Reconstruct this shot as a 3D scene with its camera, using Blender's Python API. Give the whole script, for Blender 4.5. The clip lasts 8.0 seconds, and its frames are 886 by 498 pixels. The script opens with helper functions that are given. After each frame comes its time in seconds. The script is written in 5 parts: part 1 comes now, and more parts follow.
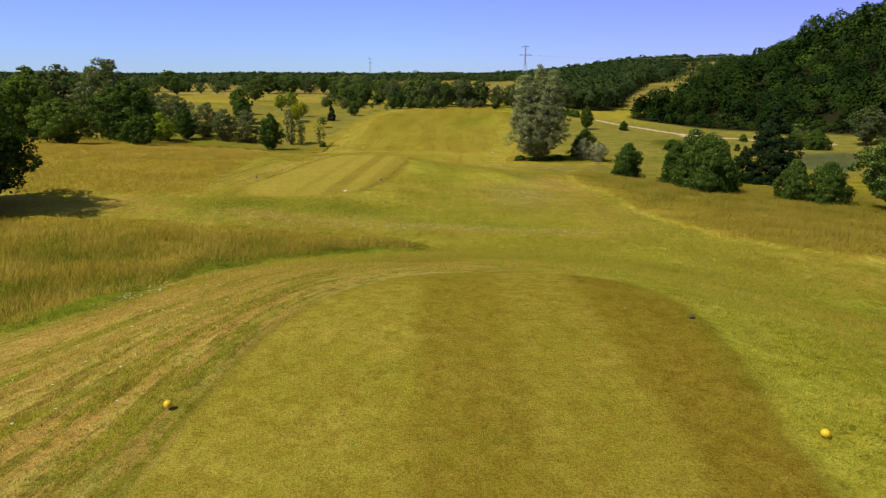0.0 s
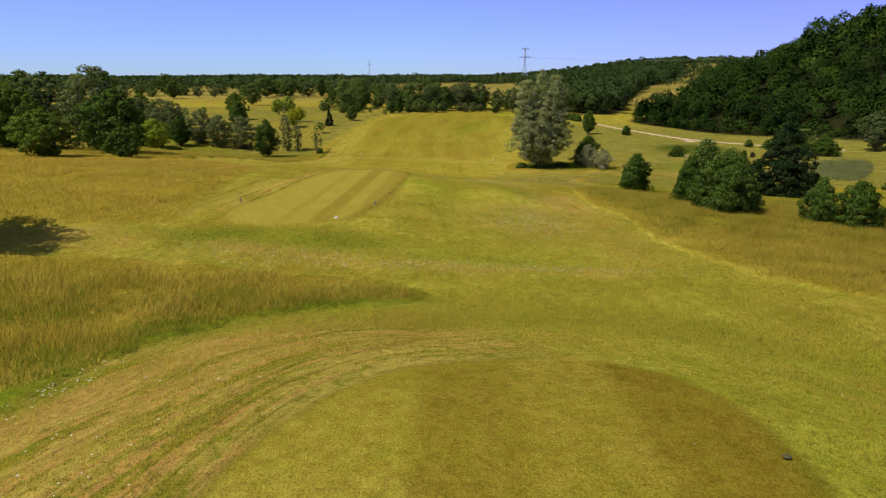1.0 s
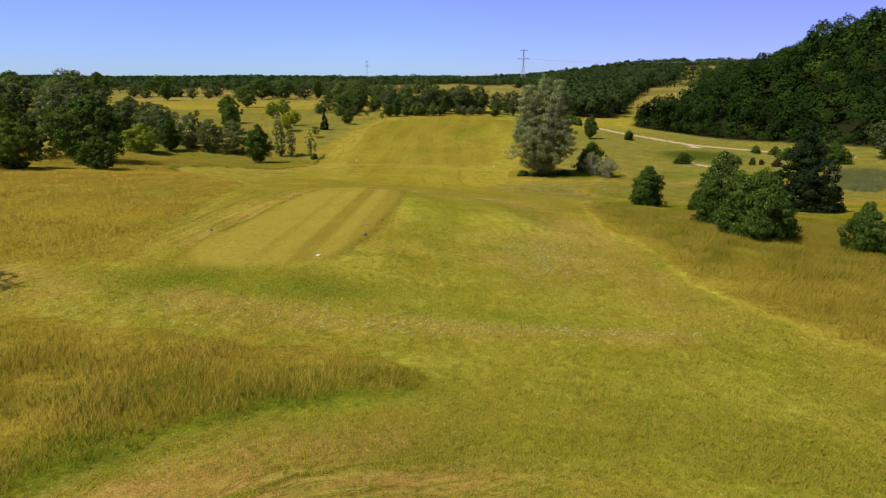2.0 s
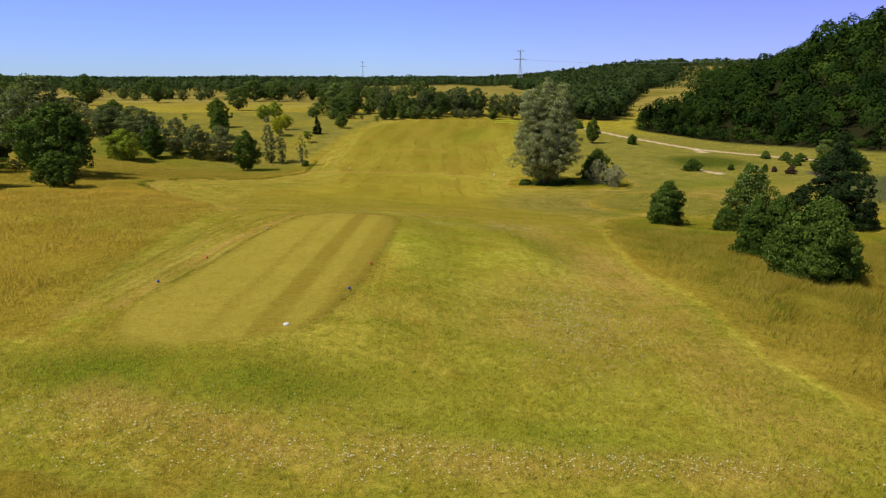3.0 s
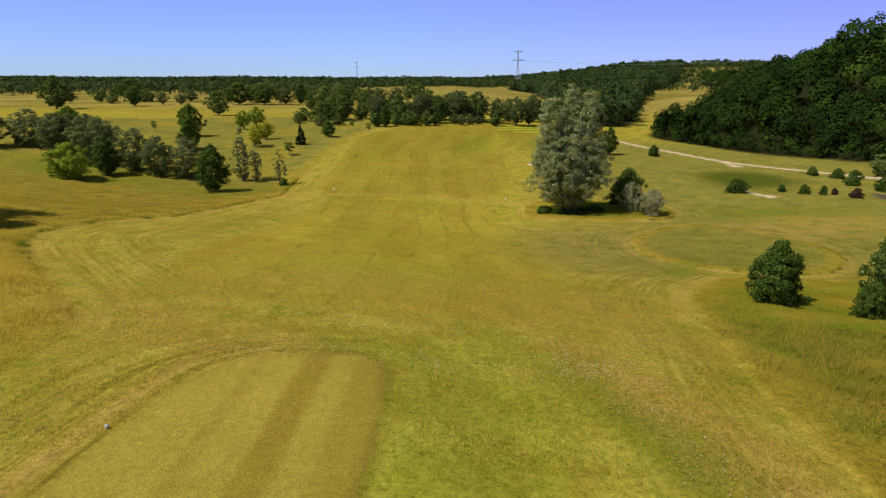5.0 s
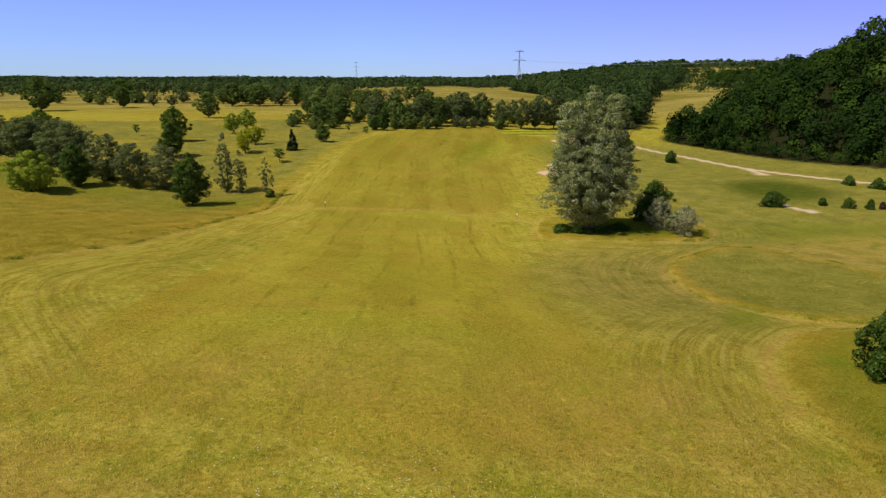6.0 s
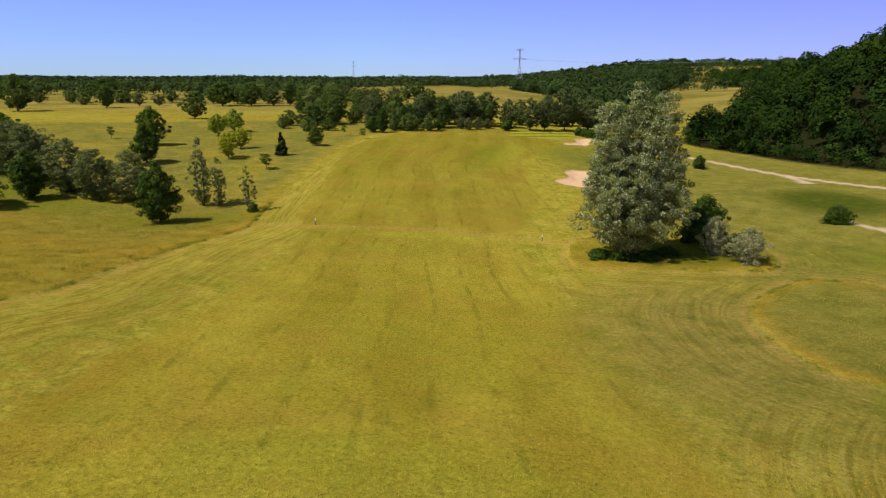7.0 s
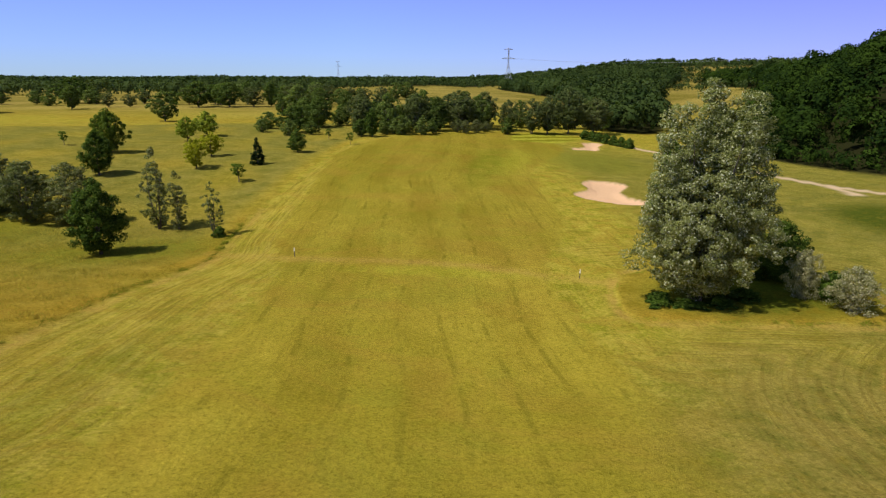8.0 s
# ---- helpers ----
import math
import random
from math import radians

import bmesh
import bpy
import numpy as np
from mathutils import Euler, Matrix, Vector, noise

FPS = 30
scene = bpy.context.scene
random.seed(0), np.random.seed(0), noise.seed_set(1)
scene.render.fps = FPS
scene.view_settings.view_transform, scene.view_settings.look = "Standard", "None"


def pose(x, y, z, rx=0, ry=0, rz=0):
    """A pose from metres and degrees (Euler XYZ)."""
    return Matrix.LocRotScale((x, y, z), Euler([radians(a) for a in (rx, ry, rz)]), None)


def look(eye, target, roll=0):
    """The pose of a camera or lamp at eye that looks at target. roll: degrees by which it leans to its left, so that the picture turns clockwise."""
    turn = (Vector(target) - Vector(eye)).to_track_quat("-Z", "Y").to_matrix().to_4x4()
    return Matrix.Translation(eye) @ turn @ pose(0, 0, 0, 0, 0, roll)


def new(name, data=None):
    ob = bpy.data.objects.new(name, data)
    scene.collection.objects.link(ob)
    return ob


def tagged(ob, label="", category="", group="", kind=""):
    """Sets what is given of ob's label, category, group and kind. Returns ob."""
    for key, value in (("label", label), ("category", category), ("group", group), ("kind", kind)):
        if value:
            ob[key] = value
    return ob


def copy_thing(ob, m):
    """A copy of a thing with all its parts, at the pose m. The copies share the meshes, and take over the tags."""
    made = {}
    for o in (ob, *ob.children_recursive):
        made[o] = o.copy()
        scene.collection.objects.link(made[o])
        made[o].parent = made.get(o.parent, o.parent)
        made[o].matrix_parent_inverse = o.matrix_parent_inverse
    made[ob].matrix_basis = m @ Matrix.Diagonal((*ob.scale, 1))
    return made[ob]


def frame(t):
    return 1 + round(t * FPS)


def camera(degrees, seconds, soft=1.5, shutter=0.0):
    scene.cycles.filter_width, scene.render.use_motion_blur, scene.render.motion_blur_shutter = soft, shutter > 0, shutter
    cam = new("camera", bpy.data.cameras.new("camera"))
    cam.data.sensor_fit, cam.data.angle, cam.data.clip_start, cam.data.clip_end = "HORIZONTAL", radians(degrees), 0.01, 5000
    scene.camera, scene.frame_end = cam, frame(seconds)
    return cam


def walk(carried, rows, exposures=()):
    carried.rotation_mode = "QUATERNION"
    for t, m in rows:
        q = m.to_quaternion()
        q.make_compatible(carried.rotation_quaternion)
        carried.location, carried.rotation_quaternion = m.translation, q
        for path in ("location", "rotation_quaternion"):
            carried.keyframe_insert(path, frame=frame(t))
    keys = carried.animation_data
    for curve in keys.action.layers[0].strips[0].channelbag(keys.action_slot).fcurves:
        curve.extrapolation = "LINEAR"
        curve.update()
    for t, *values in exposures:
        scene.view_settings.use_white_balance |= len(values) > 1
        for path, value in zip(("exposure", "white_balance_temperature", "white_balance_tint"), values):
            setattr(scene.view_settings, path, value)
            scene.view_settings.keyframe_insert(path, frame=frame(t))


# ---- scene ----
cam = camera(71.0, 8.0, soft=1.25)
PATH = [
    (0, (0.038, 0.227, 4.589), (0.037, 2.155, 4.057), -0.0),
    (0.5, (0.003, 1.952, 4.982), (0.003, 3.88, 4.452), -0.1),
    (1, (-0.008, 4.134, 5.34), (-0.008, 6.064, 4.813), -0.1),
    (1.5, (-0.051, 6.701, 5.684), (-0.048, 8.631, 5.159), -0.0),
    (3, (-0.385, 16.822, 6.663), (-0.366, 18.752, 6.14), -0.0),
    (3.5, (-0.597, 21.53, 6.993), (-0.572, 23.46, 6.47), 0.0),
    (4, (-0.919, 26.891, 7.258), (-0.889, 28.821, 6.734), 0.1),
    (4.5, (-1.277, 32.889, 7.436), (-1.242, 34.819, 6.914), 0.1),
    (6, (-1.838, 50.755, 7.871), (-1.801, 52.686, 7.349), 0.1),
    (6.5, (-2.539, 58.295, 7.607), (-2.497, 60.225, 7.085), 0.1),
    (7, (-3.366, 66.404, 7.417), (-3.321, 68.334, 6.894), 0.1),
    (7.5, (-4.56, 74.855, 7.279), (-4.499, 76.784, 6.754), 0.1),
    (8, (-5.701, 83.901, 7.033), (-5.611, 85.83, 6.511), 0.1),
]
walk(cam, [(t, look(eye, target, roll)) for t, eye, target, roll in PATH], exposures=[(0.0, 0.0), (8.0, 0.0)])

# ---- sky and sun ----
SUN_FROM = Vector((-1.0, -0.52, 1.55)).normalized()          # towards the sun: from the left, a little behind, high
world = bpy.data.worlds.new("sky")
scene.world = world
world.use_nodes = True
wn = world.node_tree
wn.nodes.clear()
sky = wn.nodes.new("ShaderNodeTexSky")
sky.sky_type = 'NISHITA'
sky.sun_disc = False
sky.sun_elevation = math.asin(SUN_FROM.z)
sky.sun_rotation = math.atan2(SUN_FROM.x, SUN_FROM.y)
sky.air_density, sky.dust_density, sky.ozone_density = 1.0, 0.0, 5.0
tint = wn.nodes.new("ShaderNodeMix")
tint.data_type, tint.blend_type = 'RGBA', 'MULTIPLY'
tint.inputs["Factor"].default_value = 1.0
coord = wn.nodes.new("ShaderNodeTexCoord")
split = wn.nodes.new("ShaderNodeSeparateXYZ")
rise = wn.nodes.new("ShaderNodeMapRange")
rise.inputs["From Min"].default_value, rise.inputs["From Max"].default_value = 0.0, 0.16
hue = wn.nodes.new("ShaderNodeMix")
hue.data_type = 'RGBA'
hue.inputs["A"].default_value, hue.inputs["B"].default_value = (0.49, 0.70, 1.24, 1.0), (0.87, 0.755, 1.60, 1.0)
wn.links.new(coord.outputs["Generated"], split.inputs["Vector"])
wn.links.new(split.outputs["Z"], rise.inputs["Value"])
wn.links.new(rise.outputs["Result"], hue.inputs["Factor"])
high = wn.nodes.new("ShaderNodeMapRange")
high.inputs["From Min"].default_value, high.inputs["From Max"].default_value = 0.16, 0.6
warm = wn.nodes.new("ShaderNodeMix")
warm.data_type = 'RGBA'
warm.inputs["B"].default_value = (1.15, 1.0, 0.62, 1.0)
wn.links.new(split.outputs["Z"], high.inputs["Value"])
wn.links.new(high.outputs["Result"], warm.inputs["Factor"])
wn.links.new(hue.outputs["Result"], warm.inputs["A"])
# away from the sun the low sky turns a little towards violet
side = wn.nodes.new("ShaderNodeMapRange")
side.inputs["From Min"].default_value, side.inputs["From Max"].default_value = -0.1, 0.7
violet = wn.nodes.new("ShaderNodeMix")
violet.data_type = 'RGBA'
violet.inputs["A"].default_value, violet.inputs["B"].default_value = (1.0, 1.0, 1.0, 1.0), (0.85, 0.65, 0.86, 1.0)
both = wn.nodes.new("ShaderNodeMix")
both.data_type, both.blend_type = 'RGBA', 'MULTIPLY'
both.inputs["Factor"].default_value = 1.0
wn.links.new(split.outputs["X"], side.inputs["Value"])
wn.links.new(side.outputs["Result"], violet.inputs["Factor"])
wn.links.new(warm.outputs["Result"], both.inputs["A"])
wn.links.new(violet.outputs["Result"], both.inputs["B"])
wn.links.new(both.outputs["Result"], tint.inputs["B"])
back = wn.nodes.new("ShaderNodeBackground")
back.inputs["Strength"].default_value = 0.12
wout = wn.nodes.new("ShaderNodeOutputWorld")
wn.links.new(sky.outputs["Color"], tint.inputs["A"])
wn.links.new(tint.outputs["Result"], back.inputs["Color"])
wn.links.new(back.outputs["Background"], wout.inputs["Surface"])
sun_data = bpy.data.lights.new("sun", 'SUN')
sun_data.energy, sun_data.angle, sun_data.color = 4.0, radians(0.5), (1.0, 0.97, 0.86)
sun = new("sun", sun_data)
sun.matrix_world = look(tuple(SUN_FROM * 300), (0, 0, 0))

# ---- materials ----
def node_material(name):
    m = bpy.data.materials.new(name)
    m.use_nodes = True
    return m, m.node_tree, m.node_tree.nodes["Principled BSDF"]


def nnode(tree, kind, **inputs):
    n = tree.nodes.new(kind)
    for key, value in inputs.items():
        n.inputs[key.replace("_", " ")].default_value = value
    return n


def attribute(tree, name):
    n = tree.nodes.new("ShaderNodeAttribute")
    n.attribute_name = name
    return n.outputs["Fac"]


def mix(tree, fac, a, b, blend='MIX'):
    """A colour mix; each of fac, a and b is a socket or a value."""
    n = tree.nodes.new("ShaderNodeMix")
    n.data_type, n.blend_type = 'RGBA', blend
    for key, value in (("Factor", fac), ("A", a), ("B", b)):
        if isinstance(value, bpy.types.NodeSocket):
            tree.links.new(value, n.inputs[key])
        elif key == "Factor":
            n.inputs[key].default_value = value
        else:
            n.inputs[key].default_value = (*value, 1.0)
    return n.outputs["Result"]


def calc(tree, op, a, b=0.0, clamp=False):
    n = tree.nodes.new("ShaderNodeMath")
    n.operation, n.use_clamp = op, clamp
    for key, value in ((0, a), (1, b)):
        if isinstance(value, bpy.types.NodeSocket):
            tree.links.new(value, n.inputs[key])
        else:
            n.inputs[key].default_value = value
    return n.outputs[0]


def ramp(tree, fac, lo, hi):
    n = tree.nodes.new("ShaderNodeMapRange")
    n.interpolation_type = 'SMOOTHSTEP'
    tree.links.new(fac, n.inputs["Value"])
    n.inputs["From Min"].default_value, n.inputs["From Max"].default_value = lo, hi
    return n.outputs["Result"]


def noise_at(tree, scale, detail=3.0, roughness=0.55, stretch=None, distortion=0.0):
    """Noise over the object's own metres."""
    geo = tree.nodes.new("ShaderNodeNewGeometry")
    place = geo.outputs["Position"]
    if stretch:
        m = tree.nodes.new("ShaderNodeMapping")
        m.inputs["Scale"].default_value = stretch
        tree.links.new(place, m.inputs["Vector"])
        place = m.outputs["Vector"]
    n = nnode(tree, "ShaderNodeTexNoise", Scale=scale, Detail=detail, Roughness=roughness, Distortion=distortion)
    tree.links.new(place, n.inputs["Vector"])
    return n.outputs["Fac"]


def ground_material():
    m, t, bsdf = node_material("grassland")
    big, mid = noise_at(t, 0.05, 4.0), noise_at(t, 0.33, 4.0, 0.6)
    small, fine = noise_at(t, 2.2, 4.0, 0.65), noise_at(t, 24.0, 4.0, 0.75)
    grain = noise_at(t, 55.0, 2.0, 0.7)
    blades = noise_at(t, 9.0, 3.0, 0.75, (1.0, 0.22, 1.0))
    # streaks that run along the edge of the tall grass, as the mower went
    swath = attribute(t, "swath")
    place = t.nodes.new("ShaderNodeSeparateXYZ")
    t.links.new(t.nodes.new("ShaderNodeNewGeometry").outputs["Position"], place.inputs[0])

    def along(step, length, detail=3.0, roughness=0.6):
        v = t.nodes.new("ShaderNodeCombineXYZ")
        t.links.new(calc(t, 'DIVIDE', swath, step), v.inputs[0])
        t.links.new(calc(t, 'DIVIDE', place.outputs[0], length), v.inputs[1])
        t.links.new(calc(t, 'DIVIDE', place.outputs[1], length), v.inputs[2])
        n = nnode(t, "ShaderNodeTexNoise", Scale=1.0, Detail=detail, Roughness=roughness, Distortion=0.04)
        t.links.new(v.outputs[0], n.inputs["Vector"])
        return n.outputs["Fac"]
    # mown turf: olive, with straw where it is dry
    green, straw = (0.278, 0.256, 0.021), (0.505, 0.392, 0.062)
    turf = mix(t, ramp(t, calc(t, 'ADD', calc(t, 'MULTIPLY', mid, 0.45), calc(t, 'MULTIPLY', small, 0.55)), 0.36, 0.64), green, straw)
    turf = mix(t, calc(t, 'MULTIPLY', ramp(t, noise_at(t, 0.28, 5.0, 0.68, None, 0.8), 0.45, 0.60), 0.62), turf, (0.375, 0.245, 0.034))
    turf = mix(t, calc(t, 'MULTIPLY', ramp(t, noise_at(t, 0.42, 5.0, 0.70, None, 0.5), 0.53, 0.66), 0.60), turf, (0.190, 0.195, 0.016))
    # swaths left by the mower along the edges of the tall grass
    wave = calc(t, 'SINE', calc(t, 'ADD', calc(t, 'MULTIPLY', swath, 10.0), calc(t, 'MULTIPLY', calc(t, 'ADD', mid, small), 3.2)))
    lines = calc(t, 'MULTIPLY', ramp(t, calc(t, 'ADD', wave, calc(t, 'MULTIPLY', small, 1.6)), 0.4, 1.9), attribute(t, "swaths"))
    swaths = attribute(t, "swaths")
    turf = mix(t, calc(t, 'MULTIPLY', swaths, 0.45), turf, (0.420, 0.315, 0.045))
    turf = mix(t, calc(t, 'MULTIPLY', lines, 0.38), turf, (0.430, 0.320, 0.075))
    turf = mix(t, calc(t, 'MULTIPLY', swaths, calc(t, 'MULTIPLY', ramp(t, along(0.26, 7.0, 3.0, 0.60), 0.48, 0.62), 0.62)), turf, (0.180, 0.135, 0.016))
    turf = mix(t, calc(t, 'MULTIPLY', swaths, calc(t, 'MULTIPLY', ramp(t, along(0.45, 9.0, 2.0, 0.55), 0.52, 0.66), 0.50)), turf, (0.520, 0.400, 0.100))
    streak = noise_at(t, 1.5, 4.0, 0.65, (1.0, 0.045, 1.0), 0.4)
    turf = mix(t, calc(t, 'MULTIPLY', ramp(t, streak, 0.48, 0.70), 0.40), turf, (0.200, 0.165, 0.018))
    # fairway: closer, evener
    fair_col = mix(t, ramp(t, calc(t, 'ADD', calc(t, 'MULTIPLY', big, 0.6), calc(t, 'MULTIPLY', small, 0.4)), 0.38, 0.62), (0.325, 0.260, 0.024), (0.445, 0.338, 0.040))
    fair_col = mix(t, calc(t, 'MULTIPLY', ramp(t, blades, 0.45, 0.75), 0.22), fair_col, (0.215, 0.180, 0.018))
    fair_col = mix(t, calc(t, 'MULTIPLY', ramp(t, streak, 0.46, 0.70), 0.34), fair_col, (0.225, 0.185, 0.018))
    comb = noise_at(t, 5.5, 4.0, 0.62, (1.0, 0.07, 1.0), 0.5)
    fair_col = mix(t, calc(t, 'MULTIPLY', ramp(t, comb, 0.50, 0.68), 0.30), fair_col, (0.205, 0.180, 0.020))
    fair_col = mix(t, calc(t, 'MULTIPLY', ramp(t, noise_at(t, 0.16, 3.0, 0.6, (1.0, 0.6, 1.0), 0.8), 0.50, 0.64), 0.28), fair_col, (0.270, 0.255, 0.026))
    fair_col = mix(t, calc(t, 'MULTIPLY', ramp(t, noise_at(t, 0.09, 5.0, 0.66, None, 0.8), 0.46, 0.64), 0.62), fair_col, (0.370, 0.248, 0.032))
    fair_col = mix(t, calc(t, 'MULTIPLY', ramp(t, noise_at(t, 0.22, 5.0, 0.65, (0.55, 1.0, 1.0), 1.2), 0.50, 0.72), 0.24), fair_col, (0.215, 0.180, 0.018))
    # broken dark lines where the mower turned the grass between its passes
    lane = calc(t, 'COSINE', calc(t, 'ADD', calc(t, 'MULTIPLY', attribute(t, "lane"), 1.75), calc(t, 'MULTIPLY', mid, 0.8)))
    broken = ramp(t, noise_at(t, 0.40, 4.0, 0.65, (1.0, 0.6, 1.0)), 0.46, 0.60)
    fair_col = mix(t, calc(t, 'MULTIPLY', calc(t, 'MULTIPLY', ramp(t, lane, 0.86, 0.99), broken), 0.50), fair_col, (0.185, 0.155, 0.016))
    # brightness by viewing angle put into the colour: near fairway lighter, far dimmer
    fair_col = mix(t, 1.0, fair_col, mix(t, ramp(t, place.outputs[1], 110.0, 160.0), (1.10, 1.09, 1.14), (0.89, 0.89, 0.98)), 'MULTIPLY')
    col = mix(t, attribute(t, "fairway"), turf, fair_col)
    green_col = mix(t, attribute(t, "stripe"), (0.400, 0.375, 0.040), (0.250, 0.250, 0.020))
    col = mix(t, attribute(t, "green"), col, green_col)
    # tees
    tee_col = mix(t, ramp(t, calc(t, 'ADD', calc(t, 'MULTIPLY', small, 0.5), calc(t, 'MULTIPLY', mid, 0.5)), 0.38, 0.64), (0.325, 0.265, 0.026), (0.430, 0.330, 0.045))
    tee_col = mix(t, calc(t, 'MULTIPLY', ramp(t, noise_at(t, 3.2, 6.0, 0.80), 0.46, 0.58), 0.60), tee_col, (0.290, 0.195, 0.022))
    tee_col = mix(t, calc(t, 'MULTIPLY', ramp(t, noise_at(t, 1.3, 6.0, 0.78, None, 0.5), 0.53, 0.64), 0.45), tee_col, (0.200, 0.190, 0.014))
    tee_col = mix(t, calc(t, 'MULTIPLY', ramp(t, place.outputs[1], 20.0, 30.0), 0.45), tee_col, (0.460, 0.345, 0.062))
    tee_mask = attribute(t, "tee")
    col = mix(t, tee_mask, col, tee_col)
    # light and dark passes of the mower
    dark_pass = mix(t, 1.0, col, (0.66, 0.59, 0.50), 'MULTIPLY')
    col = mix(t, calc(t, 'MULTIPLY', attribute(t, "stripe"), ramp(t, calc(t, 'ADD', mid, calc(t, 'MULTIPLY', small, 0.5)), 0.25, 0.85)), col, dark_pass)
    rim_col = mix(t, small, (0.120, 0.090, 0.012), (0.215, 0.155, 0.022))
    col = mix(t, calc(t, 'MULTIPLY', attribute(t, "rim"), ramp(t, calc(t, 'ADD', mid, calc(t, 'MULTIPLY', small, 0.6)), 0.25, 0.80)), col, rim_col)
    # tall dry grass
    tall = mix(t, ramp(t, calc(t, 'ADD', calc(t, 'MULTIPLY', mid, 0.6), calc(t, 'MULTIPLY', small, 0.4)), 0.34, 0.66), (0.245, 0.180, 0.017), (0.405, 0.290, 0.040))
    tall = mix(t, calc(t, 'MULTIPLY', ramp(t, big, 0.47, 0.66), 0.55), tall, (0.440, 0.250, 0.030))
    col = mix(t, attribute(t, "rough"), col, tall)
    meadow_col = mix(t, ramp(t, calc(t, 'ADD', calc(t, 'MULTIPLY', mid, 0.5), calc(t, 'MULTIPLY', small, 0.5)), 0.36, 0.64), (0.160, 0.152, 0.026), (0.285, 0.235, 0.050))
    col = mix(t, attribute(t, "meadow"), col, meadow_col)
    # dark furrows and pale ridges of cut grass left by the mower
    col = mix(t, calc(t, 'MULTIPLY', swaths, calc(t, 'MULTIPLY', ramp(t, along(0.42, 11.0, 2.0, 0.5), 0.50, 0.60), 0.75)), col, mix(t, 1.0, col, (0.62, 0.58, 0.52), 'MULTIPLY'))
    col = mix(t, calc(t, 'MULTIPLY', swaths, calc(t, 'MULTIPLY', ramp(t, along(0.60, 12.0, 2.0, 0.5), 0.52, 0.64), 0.70)), col, mix(t, 1.0, col, (1.30, 1.26, 1.30), 'MULTIPLY'))
    # the rough shoulder of the upper tee: straw, bare soil and green tufts
    bank_col = mix(t, ramp(t, along(0.50, 6.0, 4.0, 0.68), 0.42, 0.58), (0.250, 0.205, 0.020), (0.500, 0.360, 0.080))
    bank_col = mix(t, calc(t, 'MULTIPLY', ramp(t, along(0.85, 8.0, 3.0, 0.60), 0.53, 0.63), 0.65), bank_col, (0.165, 0.170, 0.013))
    bank_col = mix(t, calc(t, 'MULTIPLY', ramp(t, along(0.30, 3.6, 4.0, 0.68), 0.48, 0.58), 0.80), bank_col, (0.520, 0.280, 0.080))
    bank_col = mix(t, calc(t, 'MULTIPLY', ramp(t, along(0.22, 2.2, 4.0, 0.72), 0.53, 0.62), 0.75), bank_col, (0.170, 0.115, 0.018))
    bank_col = mix(t, calc(t, 'MULTIPLY', ramp(t, noise_at(t, 2.6, 5.0, 0.72, None, 0.6), 0.53, 0.64), 0.80), bank_col, (0.190, 0.200, 0.014))
    col = mix(t, calc(t, 'MULTIPLY', attribute(t, "bank"), 0.9), col, bank_col)
    # lush strips, worn reddish strips, far straw fields paled for haze
    lush_col = mix(t, small, (0.085, 0.125, 0.008), (0.210, 0.235, 0.015))
    col = mix(t, calc(t, 'MULTIPLY', attribute(t, "lush"), ramp(t, calc(t, 'ADD', mid, calc(t, 'MULTIPLY', small, 0.6)), 0.45, 0.95)), col, lush_col)
    fresh_col = mix(t, ramp(t, calc(t, 'ADD', calc(t, 'MULTIPLY', small, 0.5), calc(t, 'MULTIPLY', mid, 0.5)), 0.36, 0.64), (0.290, 0.282, 0.020), (0.440, 0.410, 0.044))
    col = mix(t, attribute(t, "fresh"), col, fresh_col)
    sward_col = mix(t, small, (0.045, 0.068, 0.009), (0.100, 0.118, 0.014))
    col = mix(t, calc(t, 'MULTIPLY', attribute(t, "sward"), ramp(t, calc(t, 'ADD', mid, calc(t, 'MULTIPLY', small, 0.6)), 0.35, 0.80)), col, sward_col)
    worn_col = mix(t, small, (0.400, 0.215, 0.046), (0.580, 0.370, 0.108))
    col = mix(t, calc(t, 'MULTIPLY', attribute(t, "worn"), ramp(t, calc(t, 'ADD', mid, calc(t, 'MULTIPLY', blades, 0.9)), 0.70, 1.02)), col, worn_col)
    # banded straw of the far fields, with haze's paling put into the colour
    hazy_straw = mix(t, ramp(t, noise_at(t, 0.03, 4.0, 0.6, (0.7, 1.0, 1.0)), 0.34, 0.66), (0.195, 0.160, 0.030), (0.360, 0.268, 0.070))
    col = mix(t, attribute(t, "hazy_field"), col, hazy_straw)
    # brown thatch showing between the tufts, and the tufts' own light and dark
    thatch = noise_at(t, 0.85, 6.0, 0.78)
    col = mix(t, calc(t, 'MULTIPLY', ramp(t, thatch, 0.50, 0.66), 0.34), col, (0.305, 0.215, 0.022))
    clumps = noise_at(t, 4.6, 5.0, 0.80, None, 0.6)
    loose = calc(t, 'SUBTRACT', 1.0, calc(t, 'MULTIPLY', tee_mask, 0.65))
    col = mix(t, calc(t, 'MULTIPLY', ramp(t, clumps, 0.50, 0.66), calc(t, 'MULTIPLY', loose, 0.75)), col, mix(t, 1.0, col, (0.50, 0.50, 0.40), 'MULTIPLY'))
    col = mix(t, calc(t, 'MULTIPLY', ramp(t, clumps, 0.50, 0.36), calc(t, 'MULTIPLY', loose, 0.60)), col, mix(t, 1.0, col, (1.40, 1.36, 1.24), 'MULTIPLY'))
